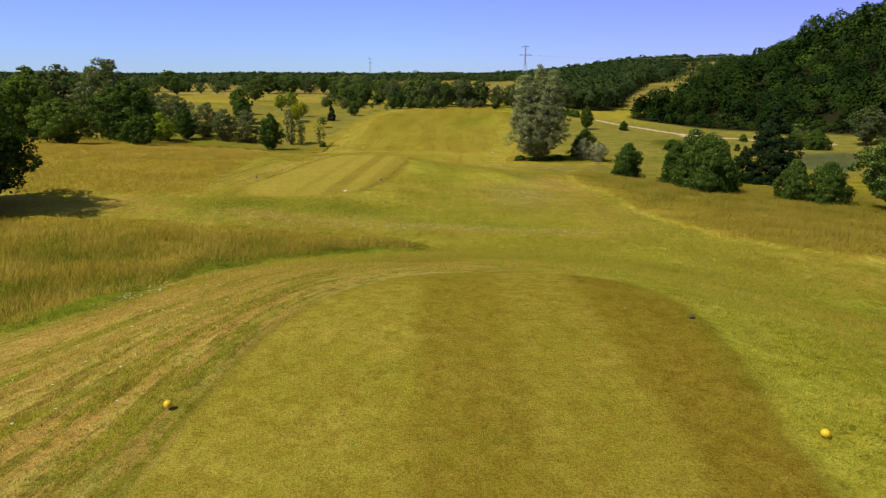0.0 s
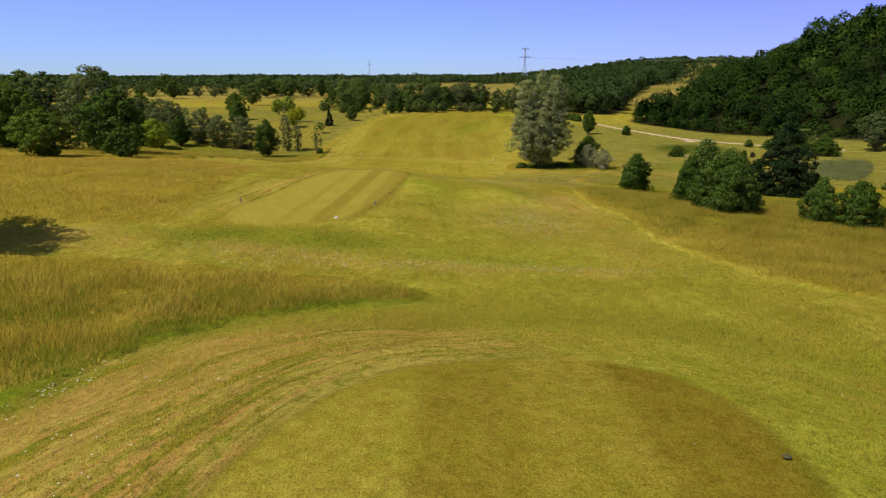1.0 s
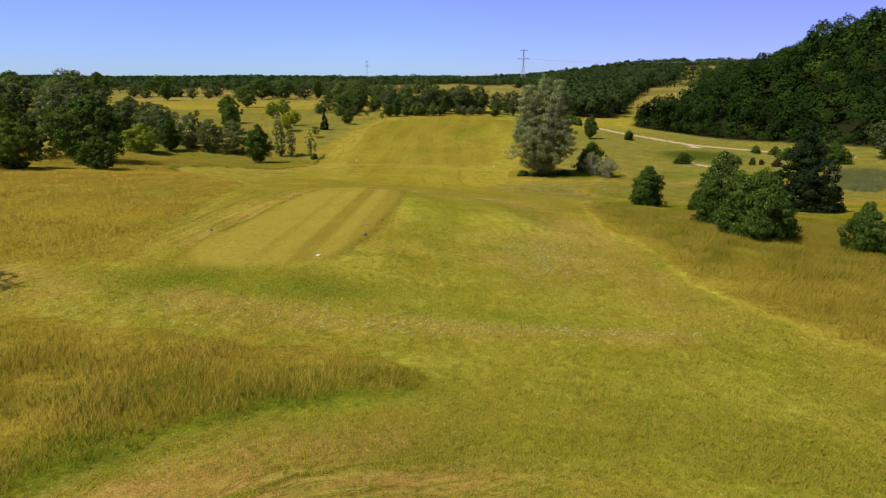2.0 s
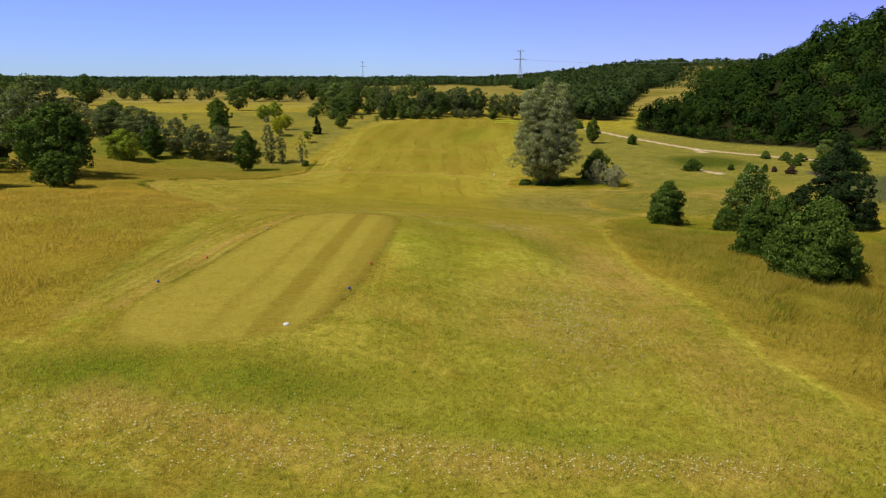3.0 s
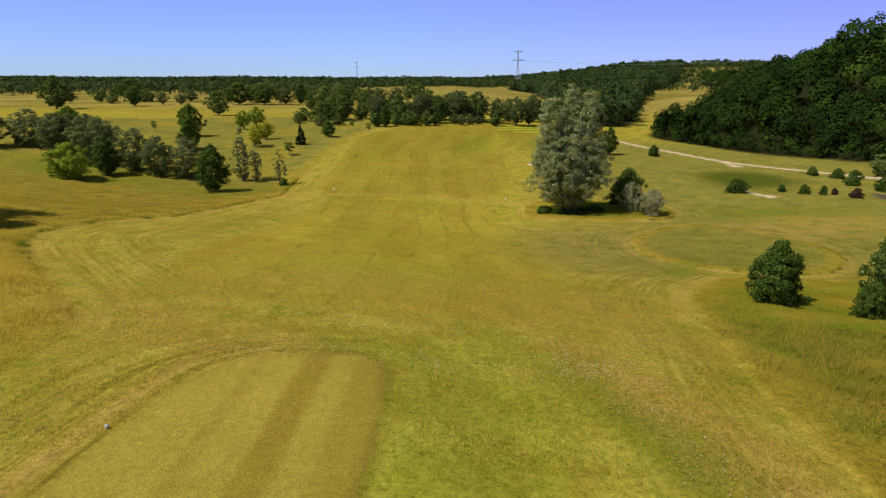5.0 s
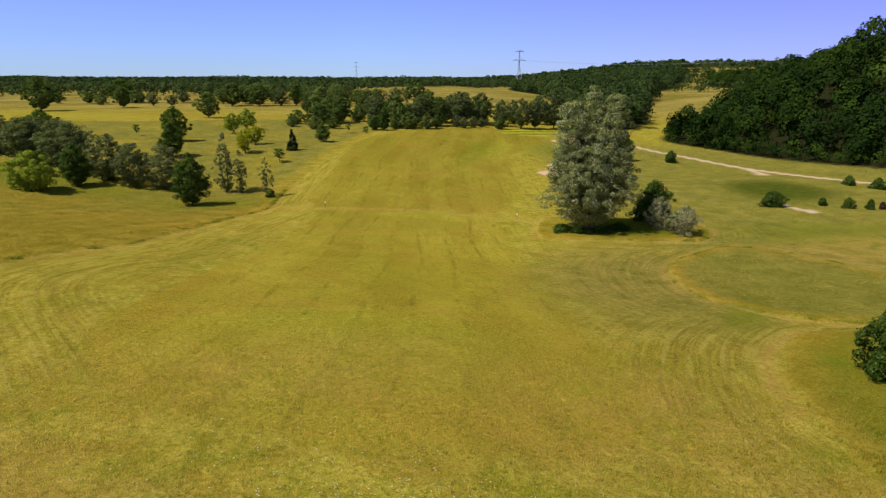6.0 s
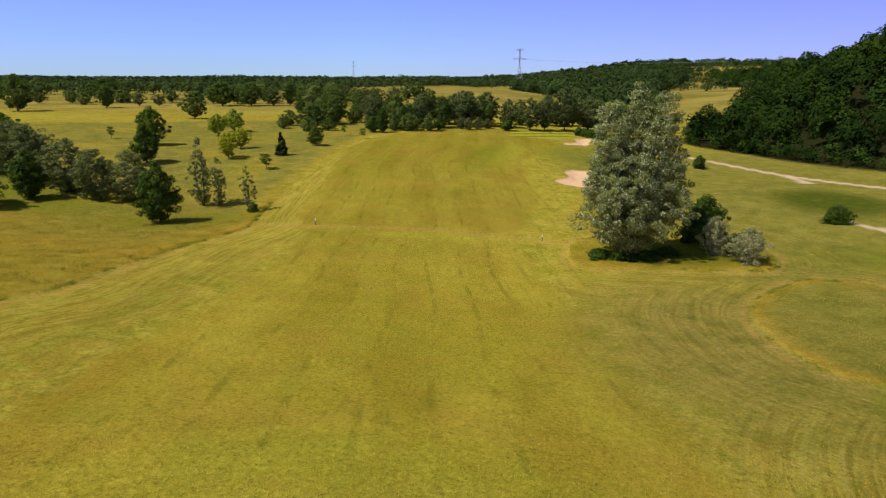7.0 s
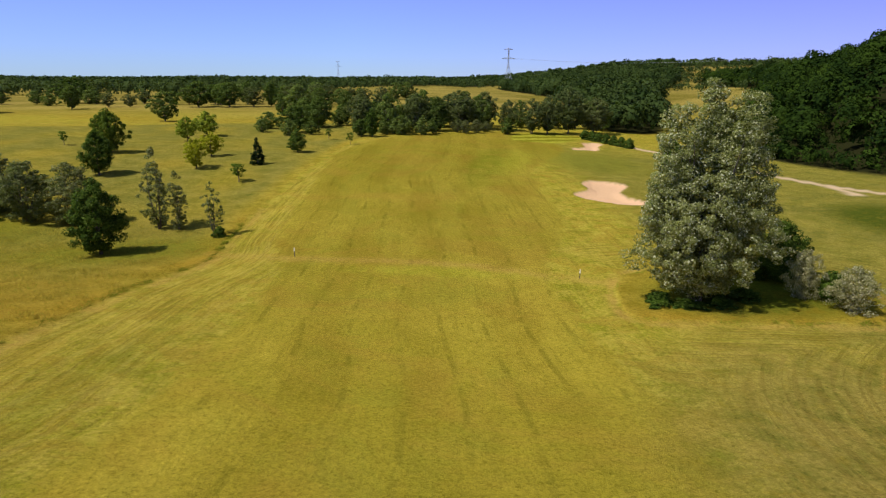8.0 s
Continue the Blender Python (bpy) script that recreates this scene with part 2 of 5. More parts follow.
    # coarse blades, light and dark
    col = mix(t, calc(t, 'MULTIPLY', ramp(t, fine, 0.40, 0.70), 0.85), col, mix(t, 1.0, col, (0.50, 0.50, 0.38), 'MULTIPLY'))
    col = mix(t, calc(t, 'MULTIPLY', ramp(t, grain, 0.46, 0.70), 0.75), col, mix(t, 1.0, col, (1.55, 1.55, 1.45), 'MULTIPLY'))
    # leaf litter under the woods, its colour darkened for the shade there; sand, farm track
    col = mix(t, attribute(t, "shaded_litter"), col, mix(t, small, (0.016, 0.019, 0.006), (0.034, 0.032, 0.012)))
    col = mix(t, attribute(t, "tarmac"), col, mix(t, fine, (0.040, 0.036, 0.040), (0.075, 0.066, 0.070)))
    col = mix(t, attribute(t, "track"), col, mix(t, small, (0.580, 0.400, 0.235), (0.720, 0.520, 0.340)))
    col = mix(t, attribute(t, "sand"), col, mix(t, small, (0.720, 0.425, 0.235), (0.810, 0.520, 0.320)))
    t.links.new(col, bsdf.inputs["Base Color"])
    bsdf.inputs["Roughness"].default_value = 0.92
    bsdf.inputs["Specular IOR Level"].default_value = 0.0
    bump = t.nodes.new("ShaderNodeBump")
    bump.inputs["Strength"].default_value, bump.inputs["Distance"].default_value = 0.60, 0.10
    hgt = calc(t, 'ADD', calc(t, 'MULTIPLY', small, 1.1), calc(t, 'ADD', calc(t, 'MULTIPLY', fine, 0.7), calc(t, 'MULTIPLY', grain, 0.25)))
    t.links.new(hgt, bump.inputs["Height"])
    t.links.new(bump.outputs["Normal"], bsdf.inputs["Normal"])
    return m


def leaf_material(name, dark, light, under=None, through_part=0.38, rough=0.75, single=0.5):
    """Leaves: two tones by the clump and leaf by leaf, thin enough to let some light through."""
    m, t, bsdf = node_material(name)
    geo = t.nodes.new("ShaderNodeNewGeometry")
    info = t.nodes.new("ShaderNodeObjectInfo")
    tone = calc(t, 'ADD', calc(t, 'MULTIPLY', geo.outputs["Random Per Island"], single), calc(t, 'MULTIPLY', attribute(t, "tone"), 1.0 - single))
    col = mix(t, tone, dark, light)
    # some leaves paler: silvery undersides, and on green leaves sun gloss put into colour
    if under:
        col = mix(t, ramp(t, geo.outputs["Random Per Island"], 0.70, 0.95), col, under)
    vary = mix(t, info.outputs["Random"], (0.82, 0.86, 0.8), (1.16, 1.10, 1.15))
    col = mix(t, 1.0, col, vary, 'MULTIPLY')
    t.links.new(col, bsdf.inputs["Base Color"])
    bsdf.inputs["Roughness"].default_value = rough
    bsdf.inputs["Specular IOR Level"].default_value = 0.06
    glow = t.nodes.new("ShaderNodeBsdfTranslucent")
    t.links.new(mix(t, 1.0, col, (1.2, 1.35, 0.6), 'MULTIPLY'), glow.inputs["Color"])
    both = t.nodes.new("ShaderNodeMixShader")
    both.inputs["Fac"].default_value = through_part
    t.links.new(bsdf.outputs["BSDF"], both.inputs[1])
    t.links.new(glow.outputs["BSDF"], both.inputs[2])
    t.links.new(both.outputs["Shader"], t.nodes["Material Output"].inputs["Surface"])
    return m


def plain_material(name, a, b, scale, rough=0.8, metal=0.0, relief=0.4, distance=0.01):
    m, t, bsdf = node_material(name)
    n = noise_at(t, scale, 5.0, 0.65)
    t.links.new(mix(t, ramp(t, n, 0.3, 0.7), a, b), bsdf.inputs["Base Color"])
    bsdf.inputs["Roughness"].default_value, bsdf.inputs["Metallic"].default_value = rough, metal
    bump = t.nodes.new("ShaderNodeBump")
    bump.inputs["Strength"].default_value, bump.inputs["Distance"].default_value = relief, distance
    t.links.new(n, bump.inputs["Height"])
    t.links.new(bump.outputs["Normal"], bsdf.inputs["Normal"])
    return m


GRASS = ground_material()
# the third tone of oak and dark leaves is glossy highlight painted as colour
OAK = leaf_material("oak_leaves", (0.058, 0.098, 0.010), (0.155, 0.210, 0.025), (0.220, 0.280, 0.052))
DARK = leaf_material("dark_leaves", (0.028, 0.058, 0.007), (0.098, 0.150, 0.018), (0.160, 0.215, 0.042), 0.24)
CONIFER = leaf_material("conifer_needles", (0.010, 0.022, 0.007), (0.042, 0.064, 0.016), None, 0.12)
FRESH = leaf_material("light_green_leaves", (0.185, 0.232, 0.020), (0.340, 0.385, 0.045))
GOLD = leaf_material("yellow_green_leaves", (0.290, 0.295, 0.013), (0.500, 0.455, 0.028))
WILLOW = leaf_material("grey_willow_leaves", (0.098, 0.118, 0.036), (0.190, 0.205, 0.074), (0.27, 0.265, 0.13))
SILVER = leaf_material("silver_poplar_leaves", (0.150, 0.172, 0.050), (0.300, 0.312, 0.112), (0.58, 0.58, 0.38))
BLOSSOM = leaf_material("pale_blossom_leaves", (0.210, 0.215, 0.085), (0.350, 0.335, 0.170), (0.62, 0.57, 0.40))
FIELD_OAK = leaf_material("field_oak_leaves", (0.075, 0.115, 0.022), (0.195, 0.250, 0.055), (0.26, 0.30, 0.09))
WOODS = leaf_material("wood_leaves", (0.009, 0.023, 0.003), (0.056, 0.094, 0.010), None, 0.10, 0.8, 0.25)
# leaves of the farther woods, paler than WOODS: haze put into their colour
HAZED_FARWOODS = leaf_material("hazed_far_wood_leaves", (0.026, 0.048, 0.012), (0.090, 0.122, 0.030), None, 0.2, 0.75, 0.25)
BARK = plain_material("bark", (0.055, 0.042, 0.028), (0.160, 0.130, 0.095), 6.0, 0.9, 0.0, 0.8, 0.03)
DRYBLADE = leaf_material("dry_grass_blades", (0.375, 0.270, 0.030), (0.600, 0.440, 0.085), None, 0.5, 0.8)
FRESHBLADE = leaf_material("fresh_turf_blades", (0.270, 0.275, 0.018), (0.460, 0.440, 0.050), None, 0.5, 0.8)
GREENBLADE = leaf_material("green_grass_blades", (0.110, 0.160, 0.009), (0.290, 0.295, 0.024), None, 0.45, 0.8)
REED = leaf_material("reed_blades", (0.170, 0.180, 0.062), (0.290, 0.285, 0.125), None, 0.4)
STEEL = plain_material("galvanised_steel", (0.42, 0.43, 0.47), (0.55, 0.56, 0.60), 2.0, 0.6, 0.2)


# ---- the lie of the land ----
XK = (-120.0, -34.0, -3.0, 24.0, 75.0, 200.0)
YK = (-60.0, 10.0, 30.0, 60.0, 85.0, 112.0, 135.0, 160.0, 210.0, 260.0, 340.0, 450.0)
ZK = (
    (0.0, -1.0, -1.0, -1.4, -2.5, -4.0), (0.0, -1.5, -1.7, -2.3, -4.0, -6.0), (-0.4, -1.8, -2.7, -3.5, -6.2, -8.0),
    (-0.8, -2.4, -3.3, -5.7, -8.8, -9.5), (-2.0, -4.6, -6.6, -8.9, -10.9, -10.8), (-4.0, -8.0, -10.8, -11.9, -11.7, -11.0),
    (-5.0, -11.5, -12.7, -13.2, -12.0, -11.0), (-6.0, -13.3, -12.2, -12.6, -12.4, -11.0), (-6.0, -9.2, -9.6, -11.0, -12.8, -10.0),
    (-5.0, -7.6, -7.4, -8.6, -11.6, -8.0), (-5.0, -6.0, -6.0, -6.0, -8.6, -5.0), (-3.0, -2.0, -2.0, -1.0, -3.0, -1.0))


def smooth(a, b, v):
    u = np.clip((v - a) / (b - a), 0.0, 1.0)
    return u * u * (3.0 - 2.0 * u)


def spline(k, v, p):
    """Catmull-Rom through the rows v at the knots k; p: array of places. Returns rows."""
    k = np.array(k)
    v = np.array(v)
    m = np.gradient(v, k, axis=0)
    i = np.clip(np.searchsorted(k, p) - 1, 0, len(k) - 2)
    h = k[i + 1] - k[i]
    u = np.clip((p - k[i]) / h, 0.0, 1.0)
    shape = (slice(None),) + (None,) * (v.ndim - 1)
    u, h = u[shape], h[shape]
    return ((2 * u**3 - 3 * u**2 + 1) * v[i] + (u**3 - 2 * u**2 + u) * h * m[i]
            + (3 * u**2 - 2 * u**3) * v[i + 1] + (u**3 - u**2) * h * m[i + 1])


def ellipse_mask(x, y, cx, cy, rx, ry, turn, soft, power=2.0):
    """1 inside a (super)ellipse, 0 outside, over a soft edge in parts of its radius."""
    c, s = math.cos(math.radians(turn)), math.sin(math.radians(turn))
    u, v = (x - cx) * c + (y - cy) * s, -(x - cx) * s + (y - cy) * c
    r = (np.abs(u / rx) ** power + np.abs(v / ry) ** power) ** (1.0 / power)
    return 1.0 - smooth(1.0 - soft, 1.0 + soft, r)


def height(x, y):
    x, y = np.asarray(x, float), np.asarray(y, float)
    shape = x.shape
    x, y = x.ravel(), y.ravel()
    rows = spline(YK, ZK, y)                       # one row of column heights for each point
    k = np.array(XK)
    m = np.gradient(rows, k, axis=1)
    i = np.clip(np.searchsorted(k, x) - 1, 0, len(k) - 2)
    n = np.arange(len(x))
    h = k[i + 1] - k[i]
    u = np.clip((x - k[i]) / h, 0.0, 1.0)
    z = ((2 * u**3 - 3 * u**2 + 1) * rows[n, i] + (u**3 - 2 * u**2 + u) * h * m[n, i]
         + (3 * u**2 - 2 * u**3) * rows[n, i + 1] + (u**3 - u**2) * h * m[n, i + 1])
    # the tees stand on low mounds
    t1 = ellipse_mask(x, y, 0.5, 2.5, 10.5, 17.5, 0.0, 0.42, 2.6)
    z = z * (1 - t1) + t1 * (-0.12 - 0.012 * y)
    t2 = ellipse_mask(x, y, -8.3, 49.5, 8.0, 13.5, 3.0, 0.30, 3.0)
    z = z * (1 - t2) + t2 * (-2.35 - 0.012 * (y - 45.0))
    # the land beyond rises slowly to wooded ridges
    far = np.maximum(y - 450.0, 0.0)
    z = z + 4.0 * smooth(0, 1500, far) + 9.0 * smooth(700, 2400, far)
    z = z + 5.0 * wobble(x, y, 650.0, 91) * smooth(700, 1500, y)
    d = np.hypot(x, y - 40.0)
    az = np.degrees(np.arctan2(x, y - 40.0))
    z = z + 26.0 * smooth(4, 18, az) * smooth(560, 1150, d)
    # the wooded hill
    foot = 100.0 + np.clip(y - 290.0, 0, 400) * 0.46 + np.clip(200.0 - y, 0, 200) * 0.10
    crest = np.interp(y, (0.0, 250.0, 320.0, 390.0, 450.0, 560.0, 800.0), (42.0, 41.5, 36.5, 27.0, 20.0, 12.0, 5.0))
    z = z + crest * smooth(-12.0, 125.0, x - foot)
    return z.reshape(shape)


# ---- outlines of the turf, in metres on the plan ----
TEE = [(-3.9, -7), (-3.85, 2), (-3.8, 6.5), (-3.7, 8.6), (-3.45, 11.3), (-3.0, 13.1), (-2.0, 15.0), (-0.6, 16.3), (2.4, 17.0), (4.2, 16.5), (5.3, 15.1), (5.6, 12.8), (5.4, 11.0), (5.2, 9.2), (4.7, 6.5), (4.6, -7)]
LOWER_TEE = [(-11.5, 37.6), (-12.9, 40.9), (-12.3, 44.4), (-11.8, 48.1), (-11.0, 54.9), (-9.2, 59.8), (-6.0, 61.2), (-3.1, 59.7), (-3.8, 47.2), (-4.4, 43.1), (-5.4, 39.1), (-8.2, 37.6)]
FAIRWAY = [(-9, 71), (-18, 78), (-21, 90), (-20, 121), (-20.3, 150), (-24, 165), (-23.4, 196), (-22.5, 226), (-13.6, 251), (5.4, 267), (23, 273), (33, 250), (29, 233), (18.6, 212), (16.4, 189), (15, 167), (8, 146), (9, 120), (8.5, 90), (6, 71)]
NEAR_ROUGH = [(-90, 12), (-40, 12.8), (-18, 13.4), (-13, 13.8), (-10.9, 14.4), (-9.2, 16.1), (-8.6, 19), (-6.8, 21.7), (-5.1, 23.6), (-3.2, 24.0), (-1.4, 24.8), (-0.8, 26.6), (-3.0, 28.2), (-6.5, 29), (-11.9, 30.2), (-18.1, 30.9), (-26, 31.1), (-45, 31.3), (-90, 31.5)]
LEFT_ROUGH = [(-300, 37.5), (-90, 37.4), (-40, 37.4), (-26, 37.3), (-20, 37.4), (-15.5, 38), (-15.7, 42), (-16.6, 51), (-17.3, 60), (-18, 66), (-23.5, 73.4), (-33, 85.9), (-36, 94.7), (-35, 104), (-32.3, 112), (-33.2, 124), (-32.9, 140), (-30, 152), (-29.3, 157), (-30.2, 165), (-29.5, 183), (-25.6, 211), (-23.9, 226), (-20, 247), (-8, 264), (8, 276), (10, 292), (-60, 300), (-130, 262), (-300, 262)]
RIGHT_ROUGH = [(90, 8), (60, 13), (36, 20), (24, 24.4), (17.8, 27.2), (14.3, 31.4), (12.3, 37.5), (12.2, 45), (11.3, 51.5), (12.0, 60), (14.2, 68.9), (16, 77.1), (21, 87.6), (29, 94), (40, 93), (60, 100), (95, 100)]
MOUND_ROUGH = [(23.7, 114.3), (22.4, 104), (24, 101), (28.5, 96.6), (38, 97), (46, 108), (44.5, 120), (37.7, 128), (28.4, 122)]
POPLAR_GRASS = [(13.5, 138), (14.5, 133.5), (22.4, 132.8), (30, 132), (35, 132), (38.4, 139), (34.4, 146), (18, 147)]
BUNKER = [(21.5, 187.8), (25.3, 192.5), (25.6, 198), (28, 201), (32, 200.5), (33.9, 197), (30.5, 190.3), (30.5, 186), (33, 181), (28.8, 180.3), (24.3, 182.8)]
FAR_BUNKER = [(34.6, 244.8), (39.6, 248.5), (41.0, 256), (43.5, 259.2), (47.5, 258.5), (44.0, 251), (42.5, 245), (39.4, 243.5)]
GREEN = [(22, 256), (24, 268), (32, 277), (41, 277), (45, 270), (40, 262), (33, 254)]
HILL_WOOD = [(116, -150), (116, 60), (110, 154), (105, 181), (97, 206), (85, 238), (76, 262), (88, 287), (124, 330), (154, 370), (205, 470), (264, 585), (350, 800), (900, 800), (900, -150)]
MID_WOOD = [(60, 300), (74, 294), (88, 312), (112, 380), (150, 480), (175, 570), (240, 680), (320, 900), (110, 900), (88, 560), (72, 420), (58, 340)]
FIELDS = [(-70, 560), (10, 420), (70, 430), (92, 560), (100, 900), (-40, 960)]
TRACK = [(52, 262), (56, 252), (59.5, 246), (64, 233), (69.0, 223), (75.5, 203), (80, 194), (86, 185), (92, 175), (99, 160)]
SPUR = [(58.0, 155.2), (58.6, 152.5), (59.8, 148.2)]
TRACK_MOUTH = [(76.0, 201.0), (74.4, 191.5)]
DRIVE = [(79.5, 149.0), (78.5, 143), (73, 131), (68, 120)]


def rounded(points, steps=6):
    """A closed outline with its corners rounded."""
    p = np.array(points, float)
    a, b, c, d = np.roll(p, 1, 0), p, np.roll(p, -1, 0), np.roll(p, -2, 0)
    rows = []
    for k in range(steps):
        u = k / steps
        rows.append(0.5 * (2 * b + (c - a) * u + (2 * a - 5 * b + 4 * c - d) * u * u + (3 * b - a - 3 * c + d) * u ** 3))
    return np.stack(rows, 1).reshape(-1, 2)


def distance_to(line, x, y, closed):
    """The distance of many points from a line of points, and whether each lies inside it."""
    q = np.roll(line, -1, 0)
    best, inside = np.full(x.shape, 1e9), np.zeros(x.shape, bool)
    for k in range(len(line) - (0 if closed else 1)):
        (ax, ay), (bx, by) = line[k], q[k]
        dx, dy = bx - ax, by - ay
        u = np.clip(((x - ax) * dx + (y - ay) * dy) / (dx * dx + dy * dy + 1e-9), 0, 1)
        best = np.minimum(best, (x - ax - u * dx) ** 2 + (y - ay - u * dy) ** 2)
        if closed and ay != by:
            inside ^= ((ay > y) != (by > y)) & (x < (bx - ax) * (y - ay) / (by - ay) + ax)
    return np.sqrt(best), inside


def area(points, x, y):
    """The signed distance from an outline: minus inside. Far outside its box it is the distance to the box."""
    line = rounded(points)
    (ax, ay), (bx, by) = line.min(0), line.max(0)
    out = np.hypot(np.maximum(np.maximum(ax - x, x - bx), 0), np.maximum(np.maximum(ay - y, y - by), 0))
    near = out < 25.0
    d, inside = distance_to(line, x[near], y[near], True)
    out[near] = np.where(inside, -d, d)
    return out


def band(points, x, y, half, soft):
    d, _ = distance_to(np.array(points, float), x, y, False)
    return 1.0 - smooth(half - soft, half + soft, d)


def wobble(x, y, size, seed):
    """A cheap smooth unevenness of about -1 to 1, over the given size in metres."""
    g = np.random.default_rng(seed)
    v = np.zeros_like(x)
    for _ in range(7):
        a, f, p = g.uniform(0, 6.283), g.uniform(0.6, 2.2) / size, g.uniform(0, 6.283)
        v = v + np.sin((x * math.cos(a) + y * math.sin(a)) * f * 6.283 + p)
    return v / 3.5


def tall_grass(x, y):
    """How far inside the tall grass each point lies (minus: outside), in metres."""
    d = np.full(x.shape, 1e9)
    for outline in (NEAR_ROUGH, LEFT_ROUGH, RIGHT_ROUGH, MOUND_ROUGH, POPLAR_GRASS):
        d = np.minimum(d, area(outline, x, y))
    return -d


def steps(*stretches):
    """Grid lines over several stretches (from, to, step)."""
    out = []
    for a, b, step in stretches:
        out.extend(np.linspace(a, b, max(1, round((b - a) / step)), endpoint=False))
    return np.array(out + [stretches[-1][1]])


def build_mesh(name, verts, faces, material, fields=(), flat=False, normals=None):
    """A mesh from arrays: faces all of one size. fields: named values, one for each vertex."""
    me = bpy.data.meshes.new(name)
    verts, faces = np.asarray(verts, np.float32), np.asarray(faces, np.int32)
    n, size = faces.shape
    me.vertices.add(len(verts))
    me.vertices.foreach_set("co", verts.ravel())
    me.loops.add(n * size)
    me.loops.foreach_set("vertex_index", faces.ravel())
    me.polygons.add(n)
    me.polygons.foreach_set("loop_start", np.arange(0, n * size, size, dtype=np.int32))
    me.polygons.foreach_set("loop_total", np.full(n, size, np.int32))
    if not flat:
        me.polygons.foreach_set("use_smooth", np.ones(n, bool))
    for key, values in fields:
        at = me.attributes.new(key, 'FLOAT', 'POINT')
        at.data.foreach_set("value", np.asarray(values, np.float32).ravel())
    me.update()
    if normals is not None:
        me.normals_split_custom_set_from_vertices(np.asarray(normals, np.float32).tolist())
    me.materials.append(material)
    return me


def build_ground():
    xs = steps((-3200, -900, 230), (-900, -320, 40), (-320, -130, 9), (-130, -60, 1.8), (-60, -28, 0.7), (-28, -13, 0.32), (-13, 14, 0.16), (14, 30, 0.32), (30, 60, 0.7), (60, 125, 1.5), (125, 320, 7), (320, 900, 40), (900, 3200, 230))
    ys = steps((-500, -40, 46), (-40, 4, 2.0), (4, 28, 0.17), (28, 64, 0.30), (64, 130, 0.55), (130, 205, 0.85), (205, 300, 1.5), (300, 480, 7), (480, 1100, 30), (1100, 4600, 175))
    x, y = np.meshgrid(xs, ys)
    nx, ny = len(xs), len(ys)
    x, y = x.ravel(), y.ravel()
    z = height(x, y)
    ragged = 0.16 * wobble(x, y, 1.1, 3) + 0.25 * wobble(x, y, 5.0, 4)
    inside = tall_grass(x, y) + 0.8 * ragged
    rough = smooth(-0.12, 0.25, inside)
    sand_d = np.minimum(area(BUNKER, x, y), area(FAR_BUNKER, x, y))
    sand = 1.0 - smooth(-0.25, 0.2, sand_d)
    tee_d = np.minimum(area(TEE, x, y), area(LOWER_TEE, x, y))
    tee = 1.0 - smooth(-0.10, 0.16, tee_d + 0.25 * ragged)
    fair = np.maximum(1.0 - smooth(-0.8, 0.8, area(FAIRWAY, x, y) + ragged), 1.0 - smooth(-0.5, 0.5, area(GREEN, x, y)))
    # bunkers are cut into the ground, with a lip; tall grass stands a little higher
    z = z - 0.45 * smooth(0.3, -2.0, sand_d) * (sand_d < 0.3) + 0.18 * np.exp(-(sand_d - 0.6) ** 2 / 0.5)
    z = z + np.where(y < 75, 0.12, 0.24) * rough * (y < 190) + 0.05 * wobble(x, y, 6.0, 8) * (1 - tee) * (y < 300)
    # light and dark passes
    xs_ = x + 0.10 * wobble(x, y, 1.5, 14)
    t1 = 0.04 + 0.66 * smooth(-0.70, -0.30, xs_) * (1 - smooth(1.1, 1.6, xs_)) + 0.30 * smooth(1.0, 1.6, xs_) + 0.62 * smooth(3.1, 3.6, xs_)
    u = x + 8.0 - (y - 48.0) * 0.055
    t2 = 0.04 + 0.68 * smooth(0.9, 1.2, u) * (1 - smooth(1.9, 2.3, u)) + 0.46 * smooth(2.9, 3.3, u) + 0.3 * smooth(-0.9, -0.7, u) * (1 - smooth(-0.4, -0.1, u))
    bend = x - 0.00042 * (y - 120.0) ** 2 + 1.2 * wobble(x, y, 70.0, 12)
    t3 = 0.5 + 0.5 * np.tanh(2.5 * np.sin((bend + 0.9 * wobble(x, y, 22.0, 16)) * 6.283 / 7.6))
    green_turn = 0.5 + 0.5 * np.tanh(3.0 * np.sin((x * 0.5 - y) * 6.283 / 7.0))
    on_green = 1.0 - smooth(-0.5, 0.5, area(GREEN, x, y))
    stripe = tee * np.where(y < 25, t1, t2) + (1 - tee) * fair * (0.40 * t3 * (1 - on_green) * np.clip(0.65 + 0.6 * wobble(x, y, 34.0, 15), 0, 1) + 0.8 * green_turn * on_green)
    # lush strips and patches
    near_d = area(NEAR_ROUGH, x, y)
    lush = np.exp(-((near_d + 0.7) / 1.4) ** 2) * smooth(34.0, 24.0, y + 0.25 * x) * (y < 27)
    lush = np.maximum(lush, 0.35 * np.exp(-((tee_d - 0.35) / 0.35) ** 2) * (y < 25))
